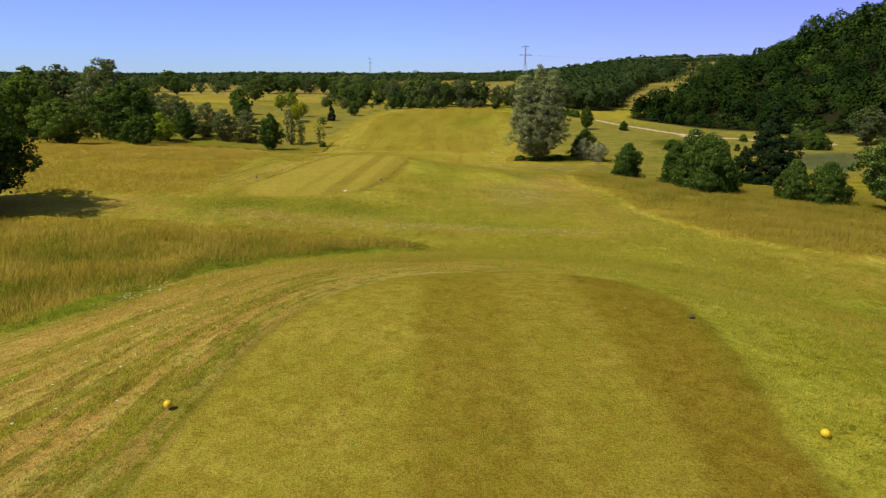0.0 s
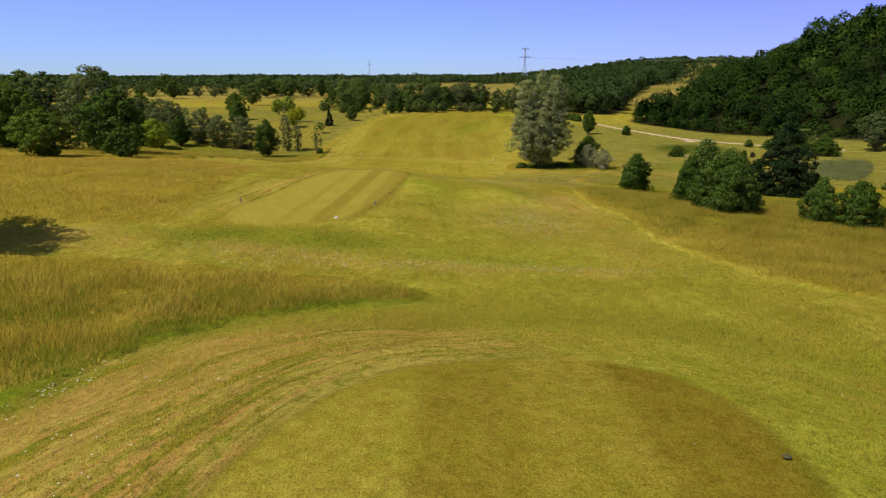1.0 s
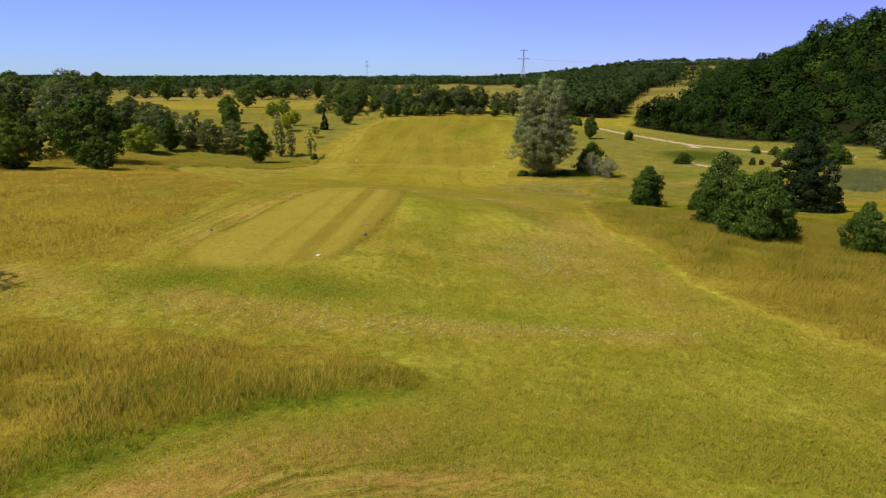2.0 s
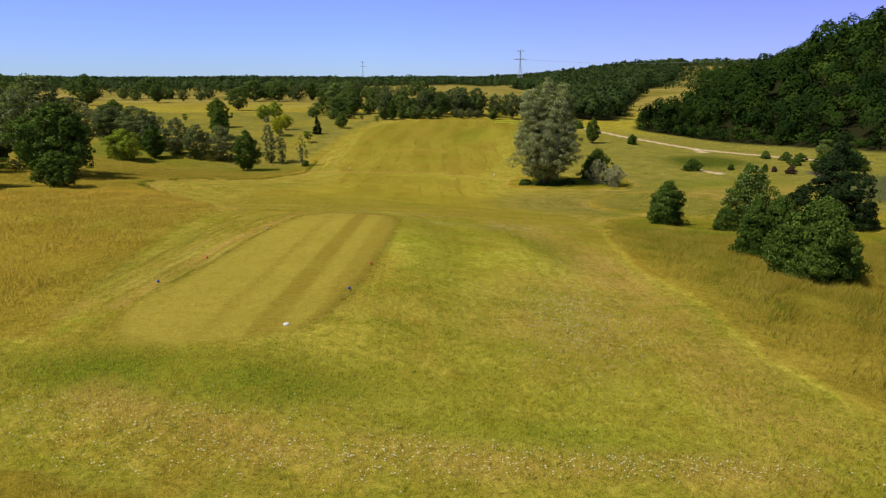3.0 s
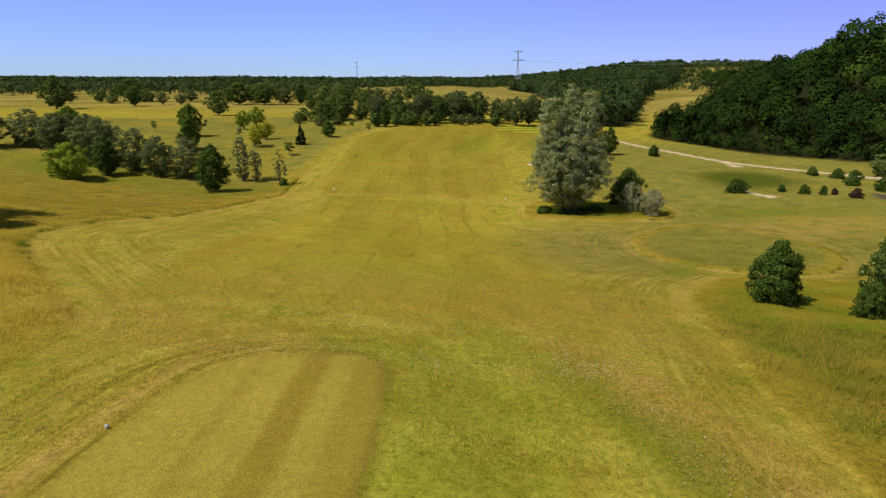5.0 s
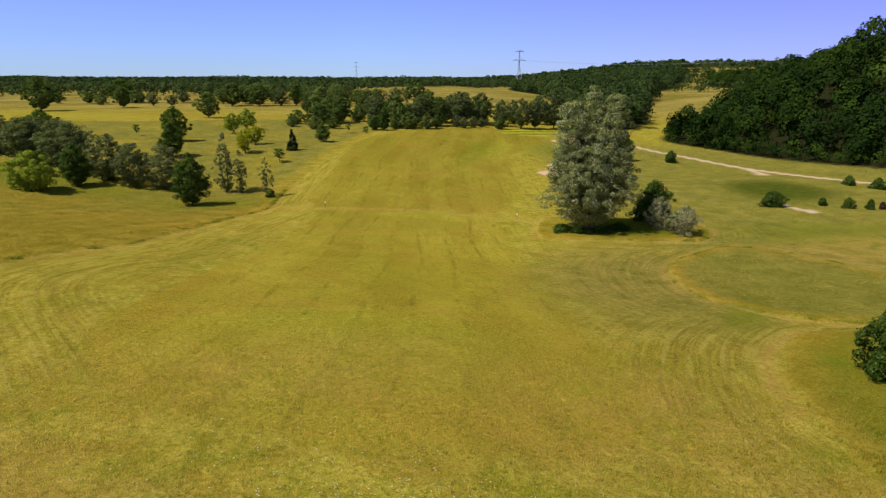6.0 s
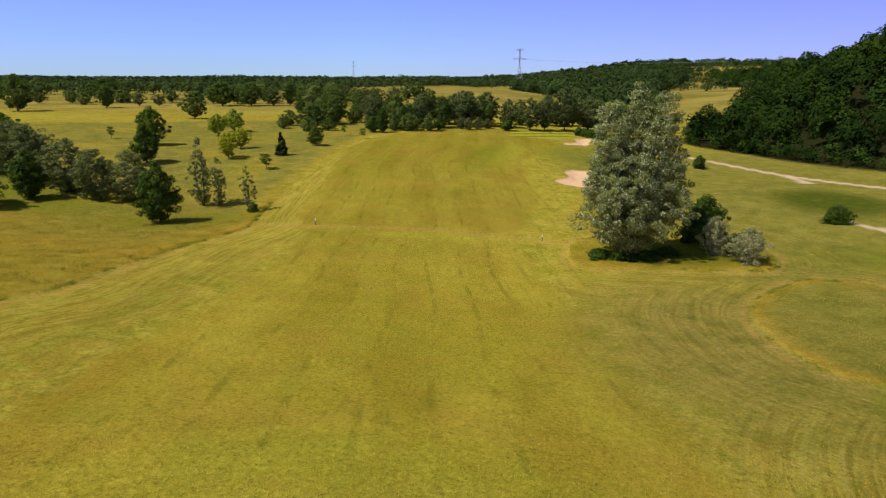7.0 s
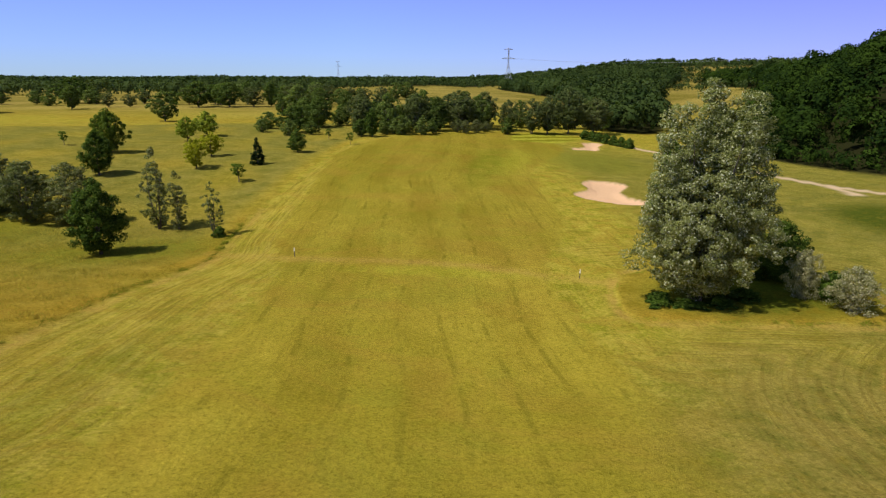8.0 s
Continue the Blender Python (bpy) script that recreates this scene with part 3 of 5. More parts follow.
    for cx, cy, rx, ry, turn, much in ((5.9, 11, 0.8, 3.5, -6, 0.45), (12.8, 18.5, 4.5, 1.1, -38, 0.9), (0.0, 21.5, 6.5, 1.2, 0, 0.40), (-9.0, 35.2, 7.5, 1.7, -5, 0.95), (2.5, 32.2, 4.5, 1.0, -10, 0.85), (-1.0, 54.0, 1.5, 8.0, 4, 0.35), (6.3, 57.0, 1.5, 7.5, 16, 1.0), (4.6, 60.0, 1.2, 4.0, 16, 0.6), (4.5, 40, 1.2, 5.0, 0, 0.3),
                                       (60, 128, 18, 9, -30, 0.7), (27, 140, 9, 6, 0, 0.9), (-40, 158, 12, 6, 20, 0.6), (-74, 170, 20, 9, -20, 0.7), (24, 98, 6, 1.4, 55, 0.8), (17.0, 47, 3.0, 6.0, 0, 0.3), (-24, 50, 10, 11, 0, 0.25), (30, 62, 8, 9, 0, 0.3), (-25, 112, 1.2, 20, 0, 0.3), (35, 225, 12, 14, 0, 0.45), (10, 215, 4, 22, -12, 0.6)):
        lush = np.maximum(lush, much * ellipse_mask(x, y, cx, cy, rx, ry, turn, 0.55))
    fresh = np.zeros_like(x)
    for cx, cy, rx, ry, turn, much in ((9.0, 9.0, 4.2, 12.0, 8, 0.95), (8.0, 21.0, 7.0, 3.0, -10, 0.8), (6.0, 30.0, 8.0, 11.0, 0, 0.55), (0.5, 54.0, 4.0, 10.0, 4, 0.65), (-2.0, 63.0, 4.0, 3.0, 0, 0.5), (-6.0, 82.0, 9.0, 7.0, 0, 0.45), (-3.0, 147.5, 9.0, 1.6, -8, 0.6), (17.0, 222.0, 3.0, 18.0, -14, 0.5)):
        fresh = np.maximum(fresh, much * ellipse_mask(x, y, cx, cy, rx, ry, turn, 0.6))
    fresh = fresh * (1 - tee) * (1 - rough) * np.clip(0.85 + 0.3 * wobble(x, y, 3.0, 44), 0, 1)
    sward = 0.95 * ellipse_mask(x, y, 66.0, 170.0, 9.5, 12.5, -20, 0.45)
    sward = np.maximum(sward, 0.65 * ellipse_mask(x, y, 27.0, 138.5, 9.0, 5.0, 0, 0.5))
    meadow = smooth(0.0, 5.0, -area(LEFT_ROUGH, x, y)) * smooth(118, 184, y) * np.clip(0.8 + 0.35 * wobble(x, y, 26.0, 31), 0, 1)
    meadow = np.maximum(meadow, (1 - rough) * smooth(32, 44, x) * smooth(84, 104, y) * smooth(270, 225, y) * np.clip(0.82 + 0.3 * wobble(x, y, 20.0, 36), 0, 1))
    meadow = np.maximum(meadow, (1 - rough) * 0.95 * ellipse_mask(x, y, 20.0, 110.0, 11.0, 19.0, -15, 0.6))
    meadow = np.maximum(meadow, (1 - rough) * (1 - fair) * 0.85 * smooth(20, 34, x) * smooth(88, 104, y) * smooth(270, 225, y))
    # grows with distance: where the ground colour is paled for haze
    hazy_field = smooth(285, 400, y) * smooth(-60, 40, y)
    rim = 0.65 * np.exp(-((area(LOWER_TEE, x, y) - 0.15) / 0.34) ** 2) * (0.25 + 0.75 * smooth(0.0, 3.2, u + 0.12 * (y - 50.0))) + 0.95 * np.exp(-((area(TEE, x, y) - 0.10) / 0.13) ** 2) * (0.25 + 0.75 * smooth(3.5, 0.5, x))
    bank = (1 - tee) * (1 - rough) * smooth(4.5, 3.4, x + 0.35 * np.maximum(y - 13, 0)) * smooth(24.5, 21.0, y) * smooth(-14, -9, x)
    lush = np.maximum(lush, (0.06 + 0.80 * smooth(42, 66, y)) * smooth(0.0, 3.0, -area(RIGHT_ROUGH, x, y)) * (0.7 + 0.5 * wobble(x, y, 9.0, 33)))
    mound = smooth(0.0, 2.5, -area(MOUND_ROUGH, x, y))
    lush = np.maximum(lush, 0.15 * mound)
    meadow = np.maximum(meadow, 0.9 * mound)
    # dry, worn strips
    worn = 0.95 * band([(-9.6, 10), (-8.6, 13.2), (-7.2, 16.6), (-5.8, 19.8), (-3.8, 21.2), (-1.5, 21.8)], x, y, 0.75, 0.6)
    worn = np.maximum(worn, 0.6 * band([(-7.2, 8), (-6.6, 12), (-5.6, 16), (-4.4, 18.5)], x, y, 0.35, 0.3))
    worn = np.maximum(worn, 0.62 * band([(-90, 34), (-30, 34.3), (-17, 34.6)], x, y, 2.2, 1.4))
    worn = np.maximum(worn, 0.55 * band([(-11, 34), (-4, 31.5), (3, 30.6), (9, 30.6)], x, y, 0.8, 0.8))
    worn = np.maximum(worn, 0.6 * band([(10.0, 33), (9.5, 45), (8.5, 55), (5.5, 66)], x, y, 1.7, 1.3))
    worn = np.maximum(worn, 0.5 * ellipse_mask(x, y, 5.0, 42.0, 3.0, 5.5, 0, 0.6))
    worn = np.maximum(worn, 0.5 * ellipse_mask(x, y, -14.0, 66.0, 8.0, 2.5, -30, 0.6))
    worn = np.maximum(worn, 0.6 * np.exp(-((inside + 0.7) / 0.5) ** 2) * (y > 75) * (y < 180))
    worn = np.maximum(worn, 0.5 * ellipse_mask(x, y, 55, 125, 14, 7, 12, 0.6))
    worn = np.maximum(worn, 0.7 * band([(-13.7, 41), (-13.2, 46), (-12.6, 51), (-11.8, 56), (-10.6, 60.5)], x, y, 0.32, 0.3))
    worn = np.maximum(worn, 0.35 * band([(-15.2, 40), (-14.6, 47), (-14.0, 53)], x, y, 0.25, 0.3))
    worn = np.maximum(worn, 0.40 * ellipse_mask(x, y, -8.0, 78.0, 9.0, 5.0, 20, 0.7))
    worn = np.maximum(worn, 0.40 * ellipse_mask(x, y, 7.0, 74.0, 6.0, 7.0, 0, 0.7))
    worn = np.maximum(worn, 0.18 * ellipse_mask(x, y, 19.0, 112.0, 8.0, 16.0, -15, 0.7))
    worn = np.maximum(worn, 0.45 * band([(-30, 157), (-19, 153.5), (0, 149.5), (14, 144)], x, y, 0.9, 0.8))
    track = np.maximum(np.maximum(band(TRACK, x, y, 1.15, 0.45), band(SPUR, x, y, 0.7, 0.4)), band(TRACK_MOUTH, x, y, 1.1, 0.5))
    tarmac = band(DRIVE, x, y, 0.9, 0.4)
    # wood floor: leaf litter with the trees' shade put into its colour
    shaded_litter = np.maximum(1.0 - smooth(-3.0, 1.0, area(HILL_WOOD, x, y)), 1.0 - smooth(-3.0, 1.0, area(MID_WOOD, x, y)))
    shaded_litter = np.maximum(shaded_litter, smooth(1000, 1100, np.hypot(x, y)))
    swaths = (1 - rough) * (1 - tee) * np.where(y < 75, smooth(6.0, 3.0, -inside), smooth(15.0, 7.0, -inside)) * np.where(y < 47, 0.12, 1.0)
    by_tee = (1 - tee) * (1 - rough) * smooth(5.0, 3.0, tee_d) * smooth(39.0, 45.0, y) * (x < -4)
    inside_edge = inside
    inside = np.where(bank > 0.02, 7.0 * tee_d / np.maximum(tee_d - inside, 0.3), np.where(by_tee > 0.02, tee_d, inside - 0.8 * ragged))
    swaths = np.maximum(swaths * smooth(0.2, 1.5, -inside_edge) * (1 - fair) * np.where(x < 0, 0.50, np.where(y < 72, 0.45, 0.65)) * (1 - ellipse_mask(x, y, 11.0, 140.0, 9.0, 14.0, 0, 0.3)), 0.75 * by_tee)
    far = smooth(262, 300, y) * (1 - shaded_litter)
    rough = np.maximum(rough * (1 - 0.45 * smooth(150, 200, y)), 0.5 * far * smooth(-0.3, 0.5, wobble(x, y, 90.0, 21)))
    i = np.arange(nx * ny).reshape(ny, nx)
    faces = np.stack([i[:-1, :-1], i[:-1, 1:], i[1:, 1:], i[1:, :-1]], -1).reshape(-1, 4)
    me = build_mesh("ground", np.stack([x, y, z], 1), faces, GRASS,
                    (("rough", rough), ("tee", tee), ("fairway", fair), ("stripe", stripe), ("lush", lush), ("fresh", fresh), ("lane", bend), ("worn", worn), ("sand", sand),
                     ("track", track), ("tarmac", tarmac), ("shaded_litter", shaded_litter), ("meadow", meadow), ("bank", bank), ("hazy_field", hazy_field), ("rim", rim), ("sward", sward), ("green", on_green), ("swath", inside), ("swaths", swaths)))
    return tagged(new("ground", me), "rolling golf course of mown olive turf and tall dry grass", "ground", kind="structure")


build_ground()


def level(x, y):
    return float(height(np.array([x]), np.array([y]))[0])


# ---- trees and shrubs ----
def tube(points, radii, sides=7):
    """A tapered tube along points: vertices and four-sided faces."""
    p = np.array(points, float)
    way = np.gradient(p, axis=0)
    way /= np.linalg.norm(way, axis=1)[:, None] + 1e-9
    side = np.cross(way, (0.31, 0.95, 0.05))
    side /= np.linalg.norm(side, axis=1)[:, None] + 1e-9
    other = np.cross(way, side)
    a = np.linspace(0, 2 * np.pi, sides, endpoint=False)
    ring = side[:, None] * np.cos(a)[None, :, None] + other[:, None] * np.sin(a)[None, :, None]
    verts = (p[:, None] + ring * np.array(radii)[:, None, None]).reshape(-1, 3)
    k = np.arange(len(p) - 1)[:, None] * sides + np.arange(sides)[None]
    n = np.arange(len(p) - 1)[:, None] * sides + (np.arange(sides)[None] + 1) % sides
    return verts, np.stack([k, n, n + sides, k + sides], -1).reshape(-1, 4)


def join_tubes(tubes):
    verts, faces, at = [], [], 0
    for v, f in tubes:
        verts.append(v)
        faces.append(f + at)
        at += len(v)
    return np.concatenate(verts), np.concatenate(faces)


def leaves(centres, outward, size, g, spread=0.8, slim=0.55, round_by=0.75):
    """Leaf blades round the centres, each a triangle: vertices, faces and soft normals."""
    n = len(centres)
    normal = outward + g.normal(0, spread, (n, 3))
    normal *= np.where((normal * outward).sum(1) < 0, -1.0, 1.0)[:, None]
    normal /= np.linalg.norm(normal, axis=1)[:, None] + 1e-9
    along = np.cross(normal, g.normal(0, 1, (n, 3)))
    along /= np.linalg.norm(along, axis=1)[:, None] + 1e-9
    across = np.cross(normal, along)
    s = (size * g.uniform(0.6, 1.35, n))[:, None]
    v = np.stack([centres - along * s * 0.8, centres + along * s * 0.5 - across * s * slim * 1.2, centres + along * s * 0.5 + across * s * slim * 1.2], 1)
    soft = outward / (np.linalg.norm(outward, axis=1)[:, None] + 1e-9) * round_by + normal * (1.25 - round_by)
    soft /= np.linalg.norm(soft, axis=1)[:, None] + 1e-9
    return v.reshape(-1, 3), np.arange(n * 3).reshape(n, 3), np.repeat(soft, 3, 0)


PROFILES = {
    "round": ((0.0, 0.30), (0.12, 0.72), (0.35, 1.0), (0.6, 0.95), (0.8, 0.70), (0.93, 0.38), (1.0, 0.10)),
    "oval": ((0.0, 0.45), (0.15, 0.85), (0.35, 1.0), (0.55, 0.90), (0.75, 0.62), (0.9, 0.34), (1.0, 0.06)),
    "cone": ((0.0, 0.75), (0.10, 1.0), (0.3, 0.82), (0.55, 0.55), (0.8, 0.26), (1.0, 0.03)),
    "poplar": ((0.0, 0.26), (0.08, 0.52), (0.22, 0.90), (0.4, 1.0), (0.6, 0.86), (0.75, 0.70), (0.88, 0.54), (0.96, 0.36), (1.0, 0.15)),
    "bush": ((0.0, 0.80), (0.15, 1.0), (0.45, 0.92), (0.7, 0.70), (0.88, 0.44), (1.0, 0.10)),
    "open": ((0.0, 0.35), (0.2, 0.75), (0.45, 0.95), (0.7, 0.85), (0.88, 0.55), (1.0, 0.2)),
}


def build_tree(name, w, h, clear, profile, material, clumps, per_clump, leaf, clump, seed, stems=1, trunk=0.025, lobes=0.22, sag=0.0, spread=0.8, slim=0.55, columns=()):
    """A tree or shrub at the origin: an Empty with trunk, branches and crown. clear: the bare height under the crown."""
    g = np.random.default_rng(seed)
    kn, kr = zip(*PROFILES[profile])
    phases = g.uniform(0, 6.283, 4)

    def reach(u, a):
        r = np.interp(u, kn, kr) * w / 2
        wav = np.sin(a * 2 + phases[0] + 2.2 * u) * 0.5 + np.sin(a * 3 + phases[1] - 5 * u) * 0.6 + np.sin(a * 5 + phases[2] + 9 * u) * 0.4
        return r * (1.0 + lobes * wav)

    u = g.uniform(0, 1, clumps * 8)
    u = u[g.uniform(0, 1, len(u)) < np.interp(u, kn, kr) ** 1.3][:clumps]
    n = len(u)
    a = g.uniform(0, 6.283, n)
    depth = np.sqrt(g.uniform(0.12, 1.0, n))
    r = np.maximum(reach(u, a) - clump * 0.7, 0.02) * depth
    tip = clear + (h - clear) * u - sag * (r / (w / 2)) ** 2 * h
    tip = np.minimum(np.maximum(tip, clear * 0.6 + clump * 0.5), h - clump * 0.4)
    cent = np.stack([r * np.cos(a), r * np.sin(a), tip], 1)
    if columns:
        share = np.cumsum([c[4] for c in columns])
        pick = np.searchsorted(share, g.uniform(0, share[-1], n))
        cx, cy, cw, ch = (np.array([c[i] for c in columns])[pick] for i in range(4))
        cent = np.stack([cent[:, 0] * cw + cx * np.clip(tip / h * 2.2, 0.3, 1), cent[:, 1] * cw + cy * np.clip(tip / h * 2.2, 0.3, 1), clear + (cent[:, 2] - clear) * ch], 1)
    radius = clump * g.uniform(0.65, 1.3, n)
    tone = g.uniform(0, 1, n)
    k = np.repeat(np.arange(n), per_clump)
    d = g.normal(0, 1, (len(k), 3))
    d /= np.linalg.norm(d, axis=1)[:, None]
    off = d * (radius[k] * g.uniform(0.35, 1.0, len(k)) ** 0.5)[:, None] * np.array((1, 1, 0.72))
    pts = cent[k] + off
    pts[:, 2] = np.maximum(pts[:, 2], 0.04)
    core = np.array((0, 0, clear + (h - clear) * 0.42))
    out = pts - core
    out /= np.linalg.norm(out, axis=1)[:, None] + 1e-9
    lv, lf, ln = leaves(pts, d * 0.75 + out * 0.50 + np.array((0, 0, 0.25)), leaf, g, spread, slim)
    root = new(name)
    crown = new("crown", build_mesh("crown", lv, lf, material, (("tone", np.repeat(tone[k], 3)),), False, ln))
    crown.parent = root
    # stems and limbs
    stem_tubes, limb_tubes = [], []
    for s in range(stems):
        lean = np.array((g.normal(0, 0.05), g.normal(0, 0.05), 0)) * h if stems == 1 else np.array((math.cos(s * 6.283 / stems + seed), math.sin(s * 6.283 / stems + seed), 0)) * w * g.uniform(0.14, 0.24)
        foot = lean * (0.12 if stems > 1 else 0.0)
        top = h * (0.82 if profile != "bush" else 0.6) * g.uniform(0.85, 1.0)
        v = np.linspace(0, 1, 9)
        line = foot[None] + lean[None] * (v ** 1.4)[:, None] + np.stack([0.012 * h * np.sin(v * 7 + s), 0.012 * h * np.cos(v * 6 + seed), v * top - 0.15], 1)
        stem_tubes.append(tube(line, h * trunk * (1.25 * (1 - v) ** 1.2 + 0.10) / math.sqrt(stems), 9))
        for _ in range(max(3, 11 // stems)):
            c = cent[g.integers(n)]
            b = line[min(7, max(1, int(8 * max(0.1, (c[2] / h - 0.18)))))]
            q = np.linspace(0, 1, 5)[:, None]
            sway = b + (c - b) * q + np.array((0, 0, 1)) * (np.sin(q * math.pi) * 0.05 * h)
            limb_tubes.append(tube(sway, h * trunk * 0.36 * (1 - 0.85 * q[:, 0]), 5))
    for part_name, tubes in (("trunk", stem_tubes), ("branches", limb_tubes)):
        ob = new(part_name, build_mesh(part_name, *join_tubes(tubes), BARK))
        ob.parent = root
    return root


TEMPLATES = {}
# kind: name, width, height, clear, profile, material, clumps, leaves in a clump, leaf, clump, seed, further settings
KINDS = {
    "oak": ("oak_tree", 8.0, 8.0, 0.5, "round", OAK, 300, 70, 0.16, 0.56, 11, dict(trunk=0.022, lobes=0.34)),
    "oak_b": ("oak_tree", 8.0, 8.0, 0.4, "round", DARK, 300, 70, 0.16, 0.56, 12, dict(trunk=0.022, lobes=0.38)),
    "near_oak": ("oak_tree", 10.0, 8.0, 1.2, "bush", DARK, 480, 120, 0.12, 0.70, 13, dict(trunk=0.024, lobes=0.24, slim=0.6, spread=1.0)),
    "young": ("young_tree", 5.0, 7.0, 0.7, "oval", DARK, 260, 80, 0.105, 0.44, 14, dict(trunk=0.018, lobes=0.22, spread=1.0)),
    "fresh": ("young_tree", 5.0, 5.5, 0.5, "round", FRESH, 170, 50, 0.14, 0.38, 15, dict(trunk=0.02, lobes=0.30)),
    "gold": ("young_tree", 5.0, 5.2, 0.6, "open", GOLD, 130, 45, 0.14, 0.36, 16, dict(trunk=0.02, lobes=0.36)),
    "willow": ("willow_tree", 6.0, 8.5, 0.3, "round", WILLOW, 260, 62, 0.15, 0.42, 17, dict(stems=4, trunk=0.016, slim=0.35, lobes=0.34, spread=1.1)),
    "willow_b": ("willow_tree", 6.5, 8.0, 0.3, "open", WILLOW, 260, 62, 0.15, 0.42, 18, dict(stems=5, trunk=0.016, slim=0.35, lobes=0.38, spread=1.1)),
    "slender": ("slender_tree", 3.6, 10.0, 0.4, "oval", WILLOW, 150, 46, 0.125, 0.32, 19, dict(stems=2, trunk=0.013, slim=0.45, lobes=0.42, spread=1.1)),
    "thin": ("sparse_young_tree", 2.6, 7.0, 1.0, "open", WILLOW, 54, 30, 0.12, 0.26, 20, dict(stems=2, trunk=0.013, slim=0.45, lobes=0.5, spread=1.1)),
    "spruce": ("conifer_tree", 3.2, 5.4, 0.2, "cone", CONIFER, 150, 50, 0.12, 0.28, 21, dict(sag=0.05, trunk=0.018, lobes=0.22)),
    "big_conifer": ("conifer_tree", 8.5, 10.5, 0.3, "cone", CONIFER, 420, 120, 0.13, 0.50, 22, dict(spread=1.0, sag=0.06, trunk=0.02, lobes=0.26, slim=0.45)),
    "bush": ("shrub", 4.6, 4.6, 0.0, "bush", DARK, 260, 100, 0.090, 0.44, 23, dict(spread=1.0, stems=4, trunk=0.014, lobes=0.34, slim=0.6)),
    "bush_b": ("shrub", 6.0, 5.2, 0.0, "bush", DARK, 320, 110, 0.095, 0.48, 24, dict(spread=1.0, stems=4, trunk=0.014, lobes=0.40, slim=0.6)),
    "fresh_bush": ("shrub", 8.0, 7.2, 0.2, "round", FRESH, 200, 75, 0.18, 0.66, 25, dict(stems=5, trunk=0.012, lobes=0.34)),
    # pale third tone: glossy specks painted into the leaf colour
    "lime": ("young_tree", 5.4, 7.0, 0.9, "round", leaf_material("gloss_specked_leaves", (0.040, 0.075, 0.009), (0.120, 0.170, 0.020), (0.40, 0.46, 0.15)), 280, 95, 0.095, 0.44, 26, dict(spread=1.1, lobes=0.34, trunk=0.016, slim=0.65)),
    "blossom": ("flowering_shrub", 5.2, 5.0, 0.1, "open", BLOSSOM, 260, 60, 0.085, 0.42, 27, dict(stems=5, trunk=0.010, slim=0.5, lobes=0.60, spread=1.2)),
    "small_bush": ("small_shrub", 2.4, 2.0, 0.0, "bush", DARK, 80, 60, 0.10, 0.30, 28, dict(stems=3, trunk=0.016, lobes=0.34)),
    "russet_bush": ("small_shrub", 2.4, 1.9, 0.0, "bush", leaf_material("russet_leaves", (0.060, 0.034, 0.026), (0.130, 0.085, 0.050)), 80, 60, 0.10, 0.30, 29, dict(stems=3, trunk=0.016)),
    "far_oak": ("broadleaf_tree", 9.0, 10.0, 0.3, "round", FIELD_OAK, 200, 38, 0.26, 0.66, 30, dict(trunk=0.02, lobes=0.34)),
    "far_dark": ("broadleaf_tree", 9.0, 10.0, 0.9, "round", leaf_material("deep_green_leaves", (0.042, 0.074, 0.013), (0.135, 0.182, 0.034), (0.18, 0.23, 0.06)), 200, 38, 0.26, 0.66, 31, dict(trunk=0.02, lobes=0.38)),
    "far_tall": ("broadleaf_tree", 6.5, 11.0, 0.4, "oval", FIELD_OAK, 190, 38, 0.24, 0.58, 35, dict(trunk=0.016, lobes=0.30)),
    "far_grey": ("broadleaf_tree", 8.0, 10.0, 1.2, "open", leaf_material("grey_green_leaves", (0.075, 0.098, 0.030), (0.175, 0.195, 0.070)), 190, 36, 0.24, 0.58, 32, dict(stems=2, trunk=0.018, lobes=0.42)),
    "sapling": ("sapling", 2.2, 3.2, 0.8, "open", OAK, 30, 36, 0.11, 0.28, 33, dict(trunk=0.014, lobes=0.3)),
    "poplar": ("silver_poplar_tree", 14.0, 20.0, 0.9, "poplar", SILVER, 1700, 105, 0.105, 0.62, 34, dict(stems=5, trunk=0.020, lobes=0.20, slim=0.66, spread=0.9, columns=((-3.1, -0.6, 0.40, 0.91, 0.22), (0.5, 0.7, 0.40, 1.0, 0.22), (2.9, -0.6, 0.42, 0.97, 0.24), (0.5, 0.0, 0.93, 0.68, 0.32)))),
}


def plant(kind, x, y, w, h, label, group="", turn=0.0):
    """One tree of a kind at its place, with its own width and height."""
    name, w0, h0, *rest, more = KINDS[kind]
    m = pose(x, y, level(x, y) - 0.05, 0, 0, turn) @ Matrix.Diagonal((w / w0, w / w0, h / h0, 1))
    if kind in TEMPLATES:
        ob = copy_thing(TEMPLATES[kind], m)
    else:
        ob = TEMPLATES[kind] = build_tree(name, w0, h0, *rest, **more)
    ob.scale = (1, 1, 1)
    ob.matrix_basis = m
    return tagged(ob, label, "shrub" if "shrub" in name else "tree", group)


